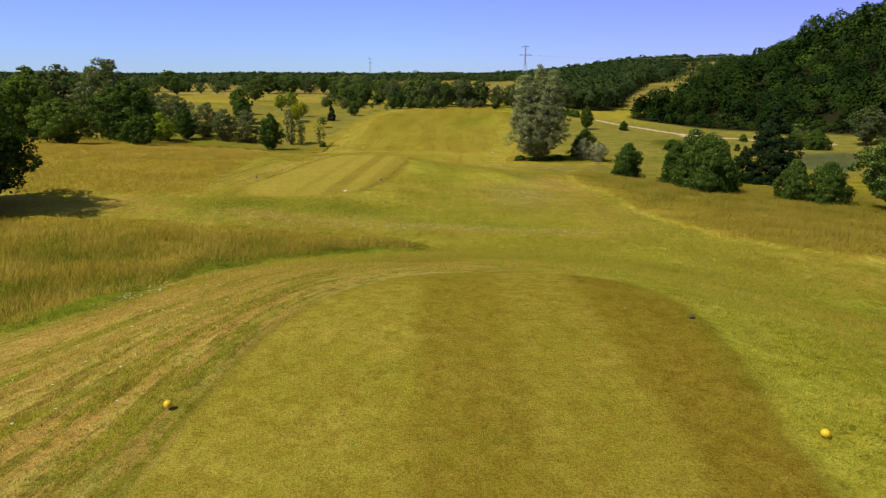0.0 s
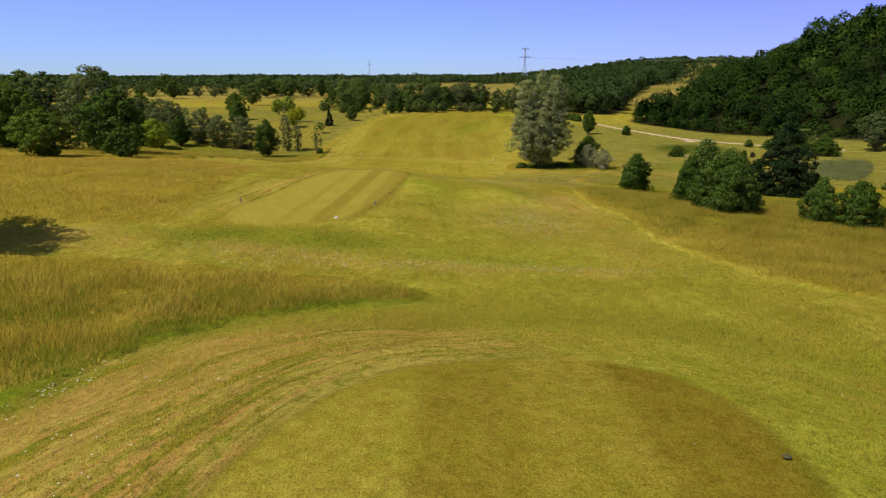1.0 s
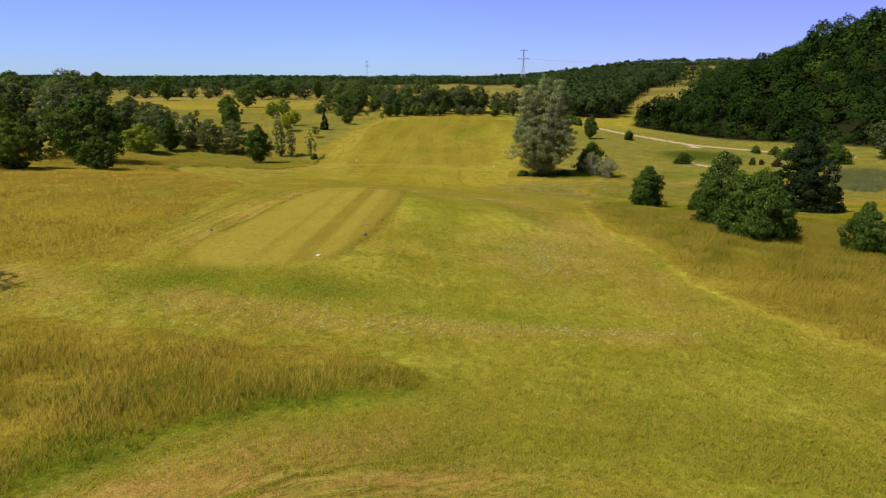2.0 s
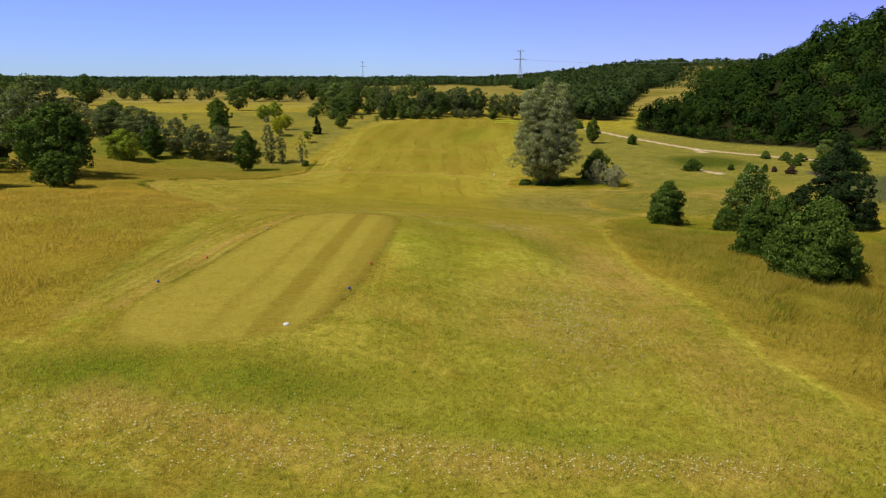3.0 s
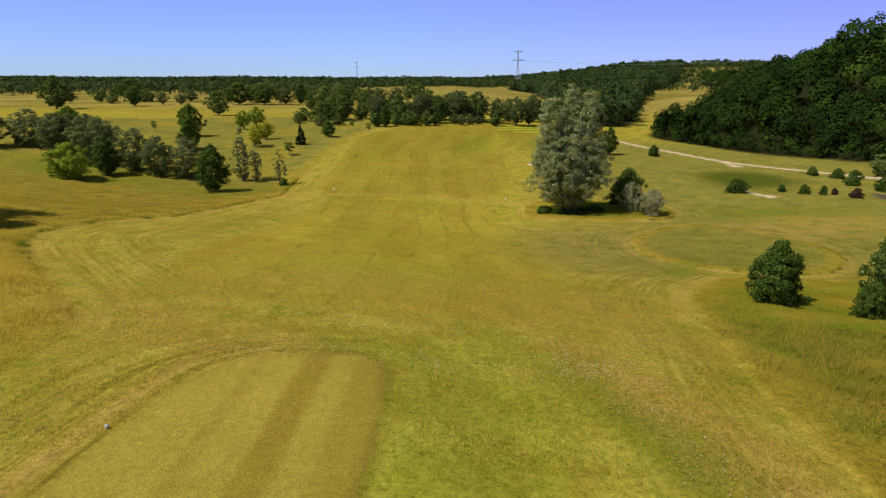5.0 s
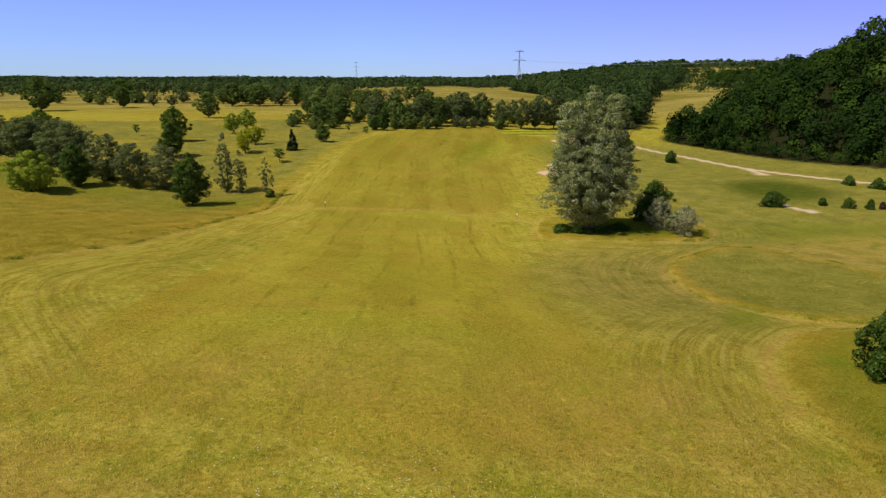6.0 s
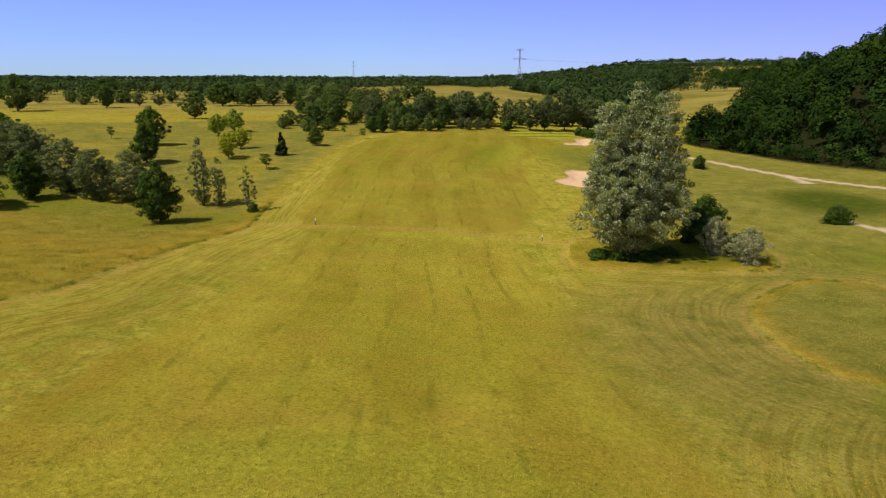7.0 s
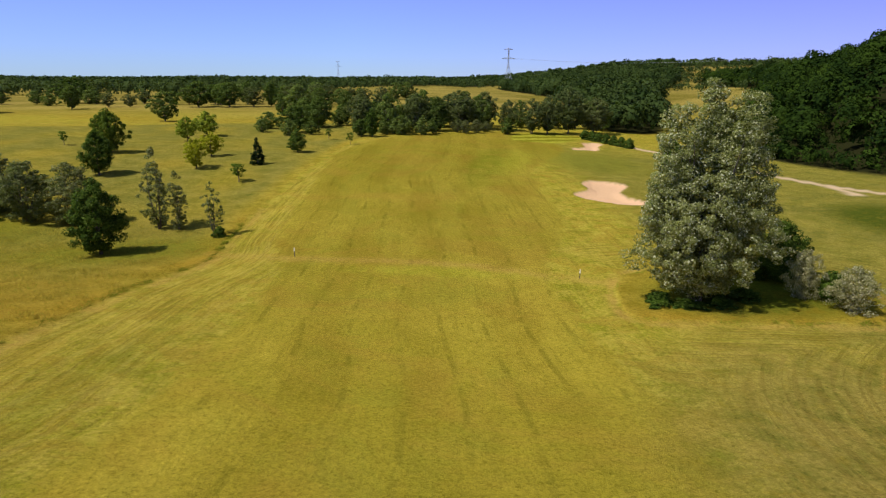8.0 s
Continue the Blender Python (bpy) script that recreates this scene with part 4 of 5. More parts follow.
ROW = "grey willows in a row"
GRASSED = "trees scattered over the tall grass"
EDGE = "trees along the end of the fairway"
SIDE = "shrubs beside the mown path"
HEDGE = "low shrubs by the farm track"
YOUNG_OAK = "dark green young oak tree standing in tall dry grass"
GREY_WILLOW = "grey-green willow tree with several stems at the field edge"
EDGE_TREE = "dense green broadleaf tree at the end of the fairway"
FAR_TREE = "dark green broadleaf tree standing in a far field"
LOW_BUSH = "low dark green shrub on mown grass near a farm track"
PLACES = [
    ("poplar", 20.5, 138.2, 14.4, 20.6, "tall silver-grey poplar tree with leaves down to the ground", "", 0),
    # low shrubs added where only shade lies, to darken the poplar's foot
    ("small_bush", 17.0, 137.6, 3.6, 1.3, "low dark shrub added for the shade under the poplar", "undergrowth", 20), ("small_bush", 19.2, 136.6, 3.4, 1.0, "low dark shrub added for the shade under the poplar", "undergrowth", 110), ("small_bush", 22.4, 136.8, 3.6, 1.2, "low dark shrub added for the shade under the poplar", "undergrowth", 220), ("small_bush", 25.6, 138.4, 3.4, 1.4, "low dark shrub added for the shade under the poplar", "undergrowth", 300),
    ("near_oak", -26.4, 31.0, 10.6, 8.4, "large dark green oak tree with low spreading branches", GRASSED, 0),
    ("oak", -45.0, 74.8, 6.4, 5.4, YOUNG_OAK, GRASSED, 40), ("oak_b", -37.8, 78.2, 4.2, 3.9, YOUNG_OAK, GRASSED, 0),
    ("oak_b", -45.5, 91.5, 9.5, 9.0, "broad dark green oak tree above tall dry grass", GRASSED, 130),
    ("willow_b", -52.0, 99.0, 12.2, 12.5, "tall feathery grey-green tree behind young oaks", GRASSED, 10),
    ("far_grey", -62.0, 104.0, 11.0, 12.0, "tall feathery grey-green tree behind young oaks", GRASSED, 70),
    ("oak", -60.0, 92.0, 9.0, 9.0, YOUNG_OAK, GRASSED, 80), ("oak_b", -72.0, 112.0, 10.0, 12.0, YOUNG_OAK, GRASSED, 200), ("oak", -84.0, 108.0, 11.0, 13.0, YOUNG_OAK, GRASSED, 10),
    ("willow", -70.0, 96.0, 9.8, 9.0, GREY_WILLOW, GRASSED, 10), ("far_grey", -92.0, 130.0, 12.0, 13.0, "tall feathery grey-green tree behind young oaks", GRASSED, 170), ("oak_b", -100.0, 118.0, 12.0, 13.0, YOUNG_OAK, GRASSED, 20),
    ("fresh_bush", -72.2, 161.0, 8.8, 7.2, "rounded light yellow-green shrub in dry grass", GRASSED, 0),
    ("young", -68.4, 168.0, 6.0, 8.2, "dense dark green young tree beside grey willows", GRASSED, 50),
    ("willow", -65.6, 174.4, 8.3, 9.6, GREY_WILLOW, ROW, 0), ("willow_b", -59.3, 171.0, 8.3, 8.6, GREY_WILLOW, ROW, 0), ("willow", -53.0, 170.6, 8.5, 9.1, GREY_WILLOW, ROW, 100),
    ("willow_b", -74.5, 178.0, 9.8, 10.2, GREY_WILLOW, ROW, 80), ("willow", -80.0, 185.0, 11.6, 10.0, GREY_WILLOW, ROW, 200), ("willow_b", -87.0, 184.0, 11.6, 9.5, GREY_WILLOW, ROW, 150),
    ("willow", -88.5, 190.5, 9.8, 8.6, GREY_WILLOW, ROW, 300), ("willow_b", -97.0, 190.0, 11.6, 9.0, GREY_WILLOW, ROW, 40), ("willow", -105.0, 186.0, 11.6, 9.0, GREY_WILLOW, ROW, 30), ("oak", -93.0, 200.0, 9.0, 9.0, "broad green tree behind grey willows", GRASSED, 0),
    ("young", -42.9, 156.6, 6.4, 9.3, "dark green oval young tree casting a shadow on tall grass", GRASSED, 0),
    ("slender", -41.2, 169.6, 4.2, 11.8, "slender grey-green tree at the edge of the fairway", GRASSED, 0), ("slender", -38.2, 169.3, 3.0, 8.6, "slender grey-green tree at the edge of the fairway", GRASSED, 120),
    ("thin", -32.7, 166.4, 2.9, 7.8, "thin half-bare young tree at the edge of the fairway", GRASSED, 0), ("small_bush", -31.6, 165.4, 1.9, 1.7, "small dark shrub at the foot of a thin tree", GRASSED, 0),
    ("young", -62.2, 198.0, 6.0, 8.0, "dark green young tree in the tall grass", GRASSED, 200), ("oak", -69.9, 219.5, 6.8, 9.2, "green tree with a loose crown in the tall grass", GRASSED, 20),
    ("fresh", -61.7, 242.4, 5.4, 6.0, "rounded light green tree in the tall grass", GRASSED, 0), ("fresh", -61.0, 255.0, 6.8, 6.6, "rounded light green tree in the tall grass", GRASSED, 90),
    ("gold", -47.5, 205.2, 5.2, 5.8, "yellow-green young tree with a spreading crown", GRASSED, 0), ("gold", -48.7, 218.6, 5.2, 5.2, "yellow-green young tree with a spreading crown", GRASSED, 140),
    ("spruce", -37.0, 210.2, 3.4, 5.6, "small dark conifer in the tall grass", GRASSED, 0), ("sapling", -37.1, 196.0, 3.7, 3.6, "small green sapling with a flat crown", GRASSED, 0),
    ("young", -31.9, 226.0, 4.4, 5.4, "dark green young tree at the fairway edge", GRASSED, 300), ("sapling", -21.4, 239.5, 2.2, 3.2, "small green sapling at the fairway edge", GRASSED, 60), ("sapling", -27.9, 249.3, 2.0, 3.2, "small green sapling at the fairway edge", GRASSED, 90),
    ("sapling", -84.1, 228.3, 2.6, 3.4, "small green sapling in the tall grass", GRASSED, 10), ("far_dark", -87.1, 295.4, 8.7, 9.7, "lone dark tree with a short trunk in open grass", GRASSED, 0),
    ("far_oak", -49.7, 278.3, 6.7, 5.2, EDGE_TREE, EDGE, 0), ("far_dark", -40.0, 267.4, 9.7, 7.8, EDGE_TREE, EDGE, 10), ("far_dark", -35.2, 283.0, 9.4, 9.6, EDGE_TREE, EDGE, 70), ("far_dark", -28.7, 291.0, 6.2, 6.8, EDGE_TREE, EDGE, 130),
    ("far_grey", -20.7, 267.0, 8.5, 11.0, EDGE_TREE, EDGE, 10), ("young", -17.0, 254.3, 4.4, 7.5, EDGE_TREE, EDGE, 30), ("far_oak", -12.9, 265.8, 7.6, 11.2, EDGE_TREE, EDGE, 50), ("far_grey", -5.0, 269.0, 9.2, 10.8, EDGE_TREE, EDGE, 90), ("far_oak", -9.0, 259.0, 5.8, 5.5, EDGE_TREE, EDGE, 20),
    ("far_dark", 1.0, 271.0, 7.6, 10.0, EDGE_TREE, EDGE, 200), ("far_grey", 8.1, 276.5, 11.5, 11.8, EDGE_TREE, EDGE, 20), ("far_oak", 14.6, 279.0, 8.0, 10.8, EDGE_TREE, EDGE, 10), ("far_grey", 23.6, 279.2, 7.6, 9.5, EDGE_TREE, EDGE, 300),
    ("far_grey", 30.1, 274.0, 7.8, 10.6, EDGE_TREE, EDGE, 140), ("far_grey", 35.3, 276.0, 8.0, 10.6, EDGE_TREE, EDGE, 210), ("far_grey", 42.9, 280.5, 10.3, 14.4, EDGE_TREE, EDGE, 40), ("far_grey", 52.5, 286.5, 12.6, 11.6, EDGE_TREE, EDGE, 250),
    ("far_dark", -173.6, 408.4, 16.0, 12.8, FAR_TREE, GRASSED, 0), ("far_dark", -150.0, 360.0, 9.0, 10.0, FAR_TREE, GRASSED, 50), ("far_oak", -173.1, 385.1, 7.0, 6.4, FAR_TREE, GRASSED, 40), ("far_grey", -142.4, 376.3, 7.0, 6.8, FAR_TREE, GRASSED, 20), ("far_grey", -132.9, 376.3, 6.8, 5.6, FAR_TREE, GRASSED, 80),
    ("far_dark", -172.0, 332.0, 15.0, 15.0, FAR_TREE, GRASSED, 120), ("far_oak", -224.0, 346.0, 15.0, 16.0, FAR_TREE, GRASSED, 20),
    ("far_dark", -103.1, 377.3, 14.0, 11.5, FAR_TREE, GRASSED, 10), ("far_dark", -89.5, 379.0, 13.5, 11.0, FAR_TREE, GRASSED, 200), ("far_grey", -79.0, 380.0, 10.0, 9.5, FAR_TREE, GRASSED, 20), ("far_dark", -71.4, 381.0, 7.0, 11.0, FAR_TREE, GRASSED, 33), ("far_grey", -60.0, 381.0, 10.0, 11.0, FAR_TREE, GRASSED, 60), ("far_grey", -50.0, 380.0, 9.0, 10.5, FAR_TREE, GRASSED, 150),
    ("bush", 24.4, 82.4, 4.7, 4.9, "dense rounded dark green shrub in tall dry grass", SIDE, 0),
    ("lime", 31.9, 79.6, 4.8, 7.2, "green young tree with pale glossy leaf tips", SIDE, 0), ("bush", 29.2, 78.6, 2.6, 2.8, "dense low dark green shrub beside a young tree", SIDE, 100),
    ("bush_b", 22.0, 51.9, 4.8, 5.0, "dense broad green shrub in tall dry grass", SIDE, 0), ("bush", 22.0, 59.2, 3.2, 4.2, "dense broad green shrub in tall dry grass", SIDE, 200), ("bush_b", 24.2, 54.5, 3.6, 4.6, "dense broad green shrub in tall dry grass", SIDE, 140),
    ("bush", 26.2, 63.6, 3.6, 4.4, "dense dark green shrub in tall dry grass", SIDE, 300),
    ("big_conifer", 46.8, 89.0, 10.6, 11.4, "broad dark green conifer with layered branches", SIDE, 0),
    ("bush", 28.0, 49.4, 2.9, 3.4, "small dark green shrub in tall dry grass", SIDE, 20), ("bush", 29.4, 47.2, 3.3, 3.4, "small dark green shrub in tall dry grass", SIDE, 250), ("lime", 32.6, 44.4, 5.4, 6.4, "green young tree with pale glossy leaf tips", SIDE, 90),
    ("bush_b", 32.4, 145.0, 6.2, 6.3, "dark green shrub next to the silver poplar", "", 80), ("blossom", 33.4, 134.6, 5.0, 4.4, "pale grey-green feathery shrub with whitish blossom", "", 0), ("blossom", 31.2, 138.6, 3.8, 5.0, "pale grey-green feathery shrub with whitish blossom", "", 160),
    ("small_bush", 34.0, 138.4, 3.4, 2.9, "small dark green shrub between pale flowering shrubs", "", 0),
    ("bush", 60.2, 211.0, 3.6, 3.1, "rounded dark green shrub beside the farm track", HEDGE, 0), ("young", 47.7, 210.8, 5.0, 7.8, "dark green young tree near the farm track", HEDGE, 0),
    ("bush", 56.1, 153.4, 3.8, 2.7, LOW_BUSH, HEDGE, 90), ("small_bush", 64.7, 153.6, 1.9, 1.4, LOW_BUSH, HEDGE, 0), ("small_bush", 67.2, 150.6, 2.0, 1.9, LOW_BUSH, HEDGE, 90), ("small_bush", 70.2, 149.6, 1.8, 1.7, LOW_BUSH, HEDGE, 180), ("russet_bush", 72.1, 149.4, 1.3, 1.3, "low russet-brown shrub on mown grass", HEDGE, 0),
    ("russet_bush", 73.7, 145.8, 2.5, 1.8, "low russet-brown shrub on mown grass", HEDGE, 90), ("small_bush", 83.7, 175.5, 2.7, 2.1, LOW_BUSH, HEDGE, 30), ("small_bush", 86.0, 170.2, 3.0, 2.3, LOW_BUSH, HEDGE, 60), ("small_bush", 88.2, 168.0, 3.0, 2.2, LOW_BUSH, HEDGE, 110), ("small_bush", 82.7, 160.2, 3.2, 2.0, LOW_BUSH, HEDGE, 300),
    ("far_grey", 103.0, 153.0, 8.0, 9.5, "grey-green tree at the foot of the wooded hill", HEDGE, 0), ("far_oak", 97.0, 172.0, 6.0, 5.0, "green tree at the foot of the wooded hill", HEDGE, 70),
    ("bush_b", 84.4, 151.8, 5.0, 3.8, "broad green shrub by the dark drive", HEDGE, 10), ("bush_b", 89.5, 150.0, 5.5, 4.4, "broad green shrub by the dark drive", HEDGE, 200), ("bush_b", 93.5, 158.0, 5.5, 4.6, "broad green shrub by the dark drive", HEDGE, 120),
]
for kind, x, y, w, h, label, group, turn in PLACES:
    plant(kind, x, y, w, h, label, group, turn)
for k in range(7):
    plant("small_bush", 45.0 + 1.35 * k, 268.5 - 2.6 * k, 3.4, 2.8, "clipped green hedge shrub near the far bunker", "hedge by the green", 50 * k)
g = random.Random(5)
BELTS = [((-46, 292), (-8, 285), 8, 7.0, 7.0), ((-12, 276), (22, 289), 9, 7.5, 8.5), ((-24, 300), (20, 312), 7, 8.0, 8.0), ((-125, 396), (-30, 400), 11, 9.0, 8.0), ((-60, 330), (-15, 345), 6, 8.5, 9.0),
         ((24, 292), (60, 300), 5, 9.0, 11.0), ((-24, 256), (22, 272), 13, 4.2, 4.0), ((-52, 268), (-30, 258), 3, 4.0, 3.6), ((-210, 400), (-130, 405), 5, 9.0, 7.0), ((-75, 420), (0, 440), 8, 9.0, 7.5)]
for (ax, ay), (bx, by), count, w, h in BELTS:
    for k in range(count):
        u = (k + g.uniform(0.1, 0.9)) / count
        f = g.uniform(0.75, 1.25)
        plant(g.choice(("far_oak", "far_dark", "far_grey", "far_tall", "willow_b", "far_dark") if ay < 320 else ("far_oak", "far_dark", "far_grey", "far_dark")), ax + (bx - ax) * u + g.uniform(-2, 2), ay + (by - ay) * u + g.uniform(-4, 4), w * f, h * f * g.uniform(0.85, 1.15), EDGE_TREE if ay < 320 else FAR_TREE, EDGE if ay < 320 else "tree belts between the far fields", g.uniform(0, 360))


# ---- woods ----
def wood(name, places, radius, per_crown, leaf, material, seed, label, tall=1.0, lumps=9):
    """Many crowns as one mesh of leaves; each crown is built of lumps and has its own tone."""
    g = np.random.default_rng(seed)
    n = len(places)
    r = radius * g.uniform(0.72, 1.22, n) * (1.0 + 0.12 * wobble(places[:, 0], places[:, 1], 55.0, seed))
    lump = g.normal(0, 1, (n, lumps, 3))
    lump[:, :, 2] = np.abs(lump[:, :, 2]) * 1.1 - 0.35
    lump /= np.linalg.norm(lump, axis=2)[:, :, None]
    big = g.uniform(0.34, 0.58, (n, lumps))
    k = np.repeat(np.arange(n), per_crown)
    j = g.integers(0, lumps, len(k))
    d = g.normal(0, 1, (len(k), 3))
    d[:, 2] = np.where(d[:, 2] < -0.5, -d[:, 2], d[:, 2])
    d /= np.linalg.norm(d, axis=1)[:, None]
    d *= np.where((d * lump[k, j]).sum(1) < -0.45, -1.0, 1.0)[:, None]
    centre = np.stack([places[:, 0], places[:, 1], height(places[:, 0], places[:, 1]) + r * g.uniform(0.40, 1.10, n)], 1)
    off = lump[k, j] * 0.62 + d * (big[k, j] * g.uniform(0.75, 1.05, len(k)))[:, None]
    pts = centre[k] + off * np.array((1.0, 1.0, tall)) * r[k][:, None]
    lv, lf, ln = leaves(pts, off * 0.7 + d * 0.7 + np.array((0, 0, 0.12)), leaf * r[k], g, 0.45, 0.7, 0.85)
    tone = np.clip(g.normal(0.45, 0.26, (n, 1)) + g.normal(0, 0.16, (n, lumps)), 0, 1)
    ob = new(name, build_mesh(name, lv, lf, material, (("tone", np.repeat(tone[k, j], 3)),), False, ln))
    return tagged(ob, label, "woodland", kind="stuff")


def scatter(outline, gap, seed, low=(-1e9, -1e9), high=(1e9, 1e9)):
    """Places inside an outline about a gap apart."""
    g = np.random.default_rng(seed)
    p = np.array(outline, float)
    a, b = np.maximum(p.min(0), low), np.minimum(p.max(0), high)
    xs, ys = np.meshgrid(np.arange(a[0], b[0], gap), np.arange(a[1], b[1], gap))
    q = np.stack([xs.ravel(), ys.ravel()], 1) + g.uniform(-0.42, 0.42, (xs.size, 2)) * gap
    return q[area(outline, q[:, 0], q[:, 1]) < -1.5]


hill = scatter(HILL_WOOD, 9.8, 41, (60, 110), (420, 760))
foot = 100.0 + np.clip(hill[:, 1] - 290.0, 0, 400) * 0.46 + np.clip(200.0 - hill[:, 1], 0, 200) * 0.10
hill = hill[(hill[:, 0] - foot < 165.0) & (area(HILL_WOOD, hill[:, 0], hill[:, 1]) < -4.0)]
edge_d = area(HILL_WOOD, hill[:, 0], hill[:, 1])
wood("hill_woodland", hill[edge_d > -60], 5.5, 860, 0.088, WOODS, 42, "dense dark green broadleaf wood covering the hillside", 1.2)
wood("upper_hill_woodland", hill[edge_d <= -60], 5.8, 420, 0.118, WOODS, 43, "dense dark green broadleaf wood on the hilltop", 1.2)
edge = scatter(HILL_WOOD, 3.4, 47, (60, 110), (420, 480))
edge = edge[area(HILL_WOOD, edge[:, 0], edge[:, 1]) > -6.5]
wood("wood_edge_shrubs", edge, 2.4, 150, 0.15, WOODS, 48, "dense green bushes along the edge of the wood")
wood("valley_woodland", scatter(MID_WOOD, 8.0, 44), 5.6, 230, 0.140, HAZED_FARWOODS, 45, "dark green broadleaf wood in the valley beyond the fairway")


def far_places(seed):
    g = np.random.default_rng(seed)
    d = np.sqrt(g.uniform(430 ** 2, 2900 ** 2, 26000))
    a = np.radians(g.uniform(-62, 50, len(d)))
    x, y = d * np.sin(a), d * np.cos(a)
    cover = wobble(x, y, 420.0, 77) + 0.55 * wobble(x, y, 130.0, 78) + smooth(480, 950, d) * 2.2 + smooth(4, 9, np.degrees(a)) * smooth(450, 650, d) * 3.0 - 0.12
    keep = (cover > 0.12) & (area(FIELDS, x, y) > 4) & ((area(HILL_WOOD, x, y) > 4) | (x > 415) | (y > 755)) & (area(MID_WOOD, x, y) > 2)
    clearing = (x > 0.255 * y) & (x < 0.43 * y) & (y < 585)
    near_left = (y < 450) & (x < 60)
    return np.stack([x, y], 1)[keep & ~clearing & ~near_left]


far = far_places(51)
dist = np.hypot(far[:, 0], far[:, 1])
wood("distant_woodland", far[dist < 1150], 4.6, 76, 0.21, HAZED_FARWOODS, 52, "dark woods between distant fields, haze-tinted blue-green")
wood("horizon_woodland", far[dist >= 1150], 6.0, 20, 0.40, HAZED_FARWOODS, 53, "dark wooded ridge along the horizon, haze-tinted blue-green", 0.9)


# ---- tall grass as blades ----
def grass(name, label, material, x0, x1, y0, y1, per_metre, blade, seed, inside_from=0.05, slim=0.035, where=None):
    """Tufts of upright blades wherever the tall grass grows inside a stretch of the plan."""
    g = np.random.default_rng(seed)
    n = int((x1 - x0) * (y1 - y0) * per_metre)
    x, y = g.uniform(x0, x1, n), g.uniform(y0, y1, n)
    deep = (where or tall_grass)(x, y) + 0.3 * wobble(x, y, 3.0, 5)
    patch = wobble(x, y, 4.0, seed) + g.normal(0, 0.6, n)
    keep = (deep > inside_from) & (patch > -0.9) & (g.uniform(0, 1, n) < smooth(y1, y1 - 0.35 * (y1 - y0), y)) & (g.uniform(0, 1, n) < smooth(x0, x0 + 0.3 * (x1 - x0), x) * smooth(x1 + 4, x1 - 4, x))
    x, y, deep = x[keep], y[keep], deep[keep]
    z = height(x, y) + 0.05
    per = 2
    k = np.repeat(np.arange(len(x)), per)
    tall = blade * (0.55 + 0.45 * np.clip(deep, 0, 1.2) / 1.2)[k] * g.uniform(0.5, 1.25, len(k)) * (1.0 + 0.35 * wobble(x, y, 6.0, seed + 1))[k]
    a = g.uniform(0, 6.283, len(k))
    base = np.stack([x[k] + g.normal(0, 0.05, len(k)), y[k] + g.normal(0, 0.05, len(k)), z[k]], 1)
    lean = np.stack([g.normal(0.18, 0.42, len(k)), g.normal(0.08, 0.42, len(k)), np.ones(len(k))], 1) * tall[:, None]
    side = np.stack([np.cos(a), np.sin(a), np.zeros(len(k))], 1) * (slim * g.uniform(0.6, 1.4, len(k)))[:, None]
    face = np.cross(side, lean)
    side *= np.where(face[:, 1] > 0, -1.0, 1.0)[:, None]
    v = np.stack([base - side, base + side, base + lean], 1).reshape(-1, 3)
    tone = np.clip(0.5 + 0.45 * wobble(x, y, 7.0, seed + 2), 0, 1)
    up = np.repeat(np.stack([g.normal(0, 0.25, len(k)), g.normal(0, 0.25, len(k)), np.ones(len(k))], 1), 3, 0)
    up /= np.linalg.norm(up, axis=1)[:, None]
    ob = new(name, build_mesh(name, v, np.arange(len(k) * 3).reshape(-1, 3), material, (("tone", np.repeat(tone[k], 3)),), False, up))
    return tagged(ob, label, "grass", kind="stuff")


grass("tall_grass", "tall dry golden grass beside the upper tee", DRYBLADE, -34, 3, 12, 32, 170, 0.34, 61, 0.6, 0.010)
grass("green_grass", "tall fresh green grass along the mown edge", GREENBLADE, -36, 3, 12, 30, 130, 0.30, 62, slim=0.010)
grass("tall_grass", "tall dry golden grass beside the lower tee", DRYBLADE, -66, -15, 37, 122, 56, 0.26, 63, slim=0.016)
grass("tall_grass", "tall dry golden grass round the shrubs", DRYBLADE, 10, 46, 22, 82, 80, 0.36, 64, slim=0.015)
grass("green_grass", "tall fresh green grass round the shrubs", GREENBLADE, 10, 46, 40, 112, 44, 0.26, 65, slim=0.016)
grass("tall_grass", "tall dry golden grass beside the fairway", DRYBLADE, -90, -28, 80, 185, 22, 0.34, 66, slim=0.028)
grass("green_grass", "tall green grass beside the fairway", GREENBLADE, -90, -28, 80, 185, 8, 0.30, 67, slim=0.028)
grass("green_grass", "tall green grass on the mound and under the poplar", GREENBLADE, 12, 48, 96, 148, 16, 0.24, 68, slim=0.024)
grass("tall_grass", "tall dry grass on the mound beside the fairway", DRYBLADE, 20, 48, 94, 130, 26, 0.24, 69, slim=0.022)


def fringe(x, y):
    """A narrow strip just inside the mown edge of the tall grass."""
    return np.where(y < 172, 0.45 - np.abs(tall_grass(x, y) - 0.45), -1.0)


grass("green_grass", "upright green fringe of tall grass along the mown edge", GREENBLADE, -58, -24, 82, 240, 100, 0.34, 74, 0.0, 0.020, fringe)
grass("green_grass", "upright green fringe of grass round the mound", GREENBLADE, 10, 48, 92, 170, 80, 0.32, 75, 0.0, 0.020, fringe)


def shoulder(x, y):
    """Mown but coarse turf round the upper tee."""
    return np.minimum(area(TEE, x, y) - 0.25, -0.2 - tall_grass(x, y))


def reed_bed(x, y):
    return -area([(67.4, 114.9), (73.7, 111.7), (91, 137), (80, 139)], x, y)


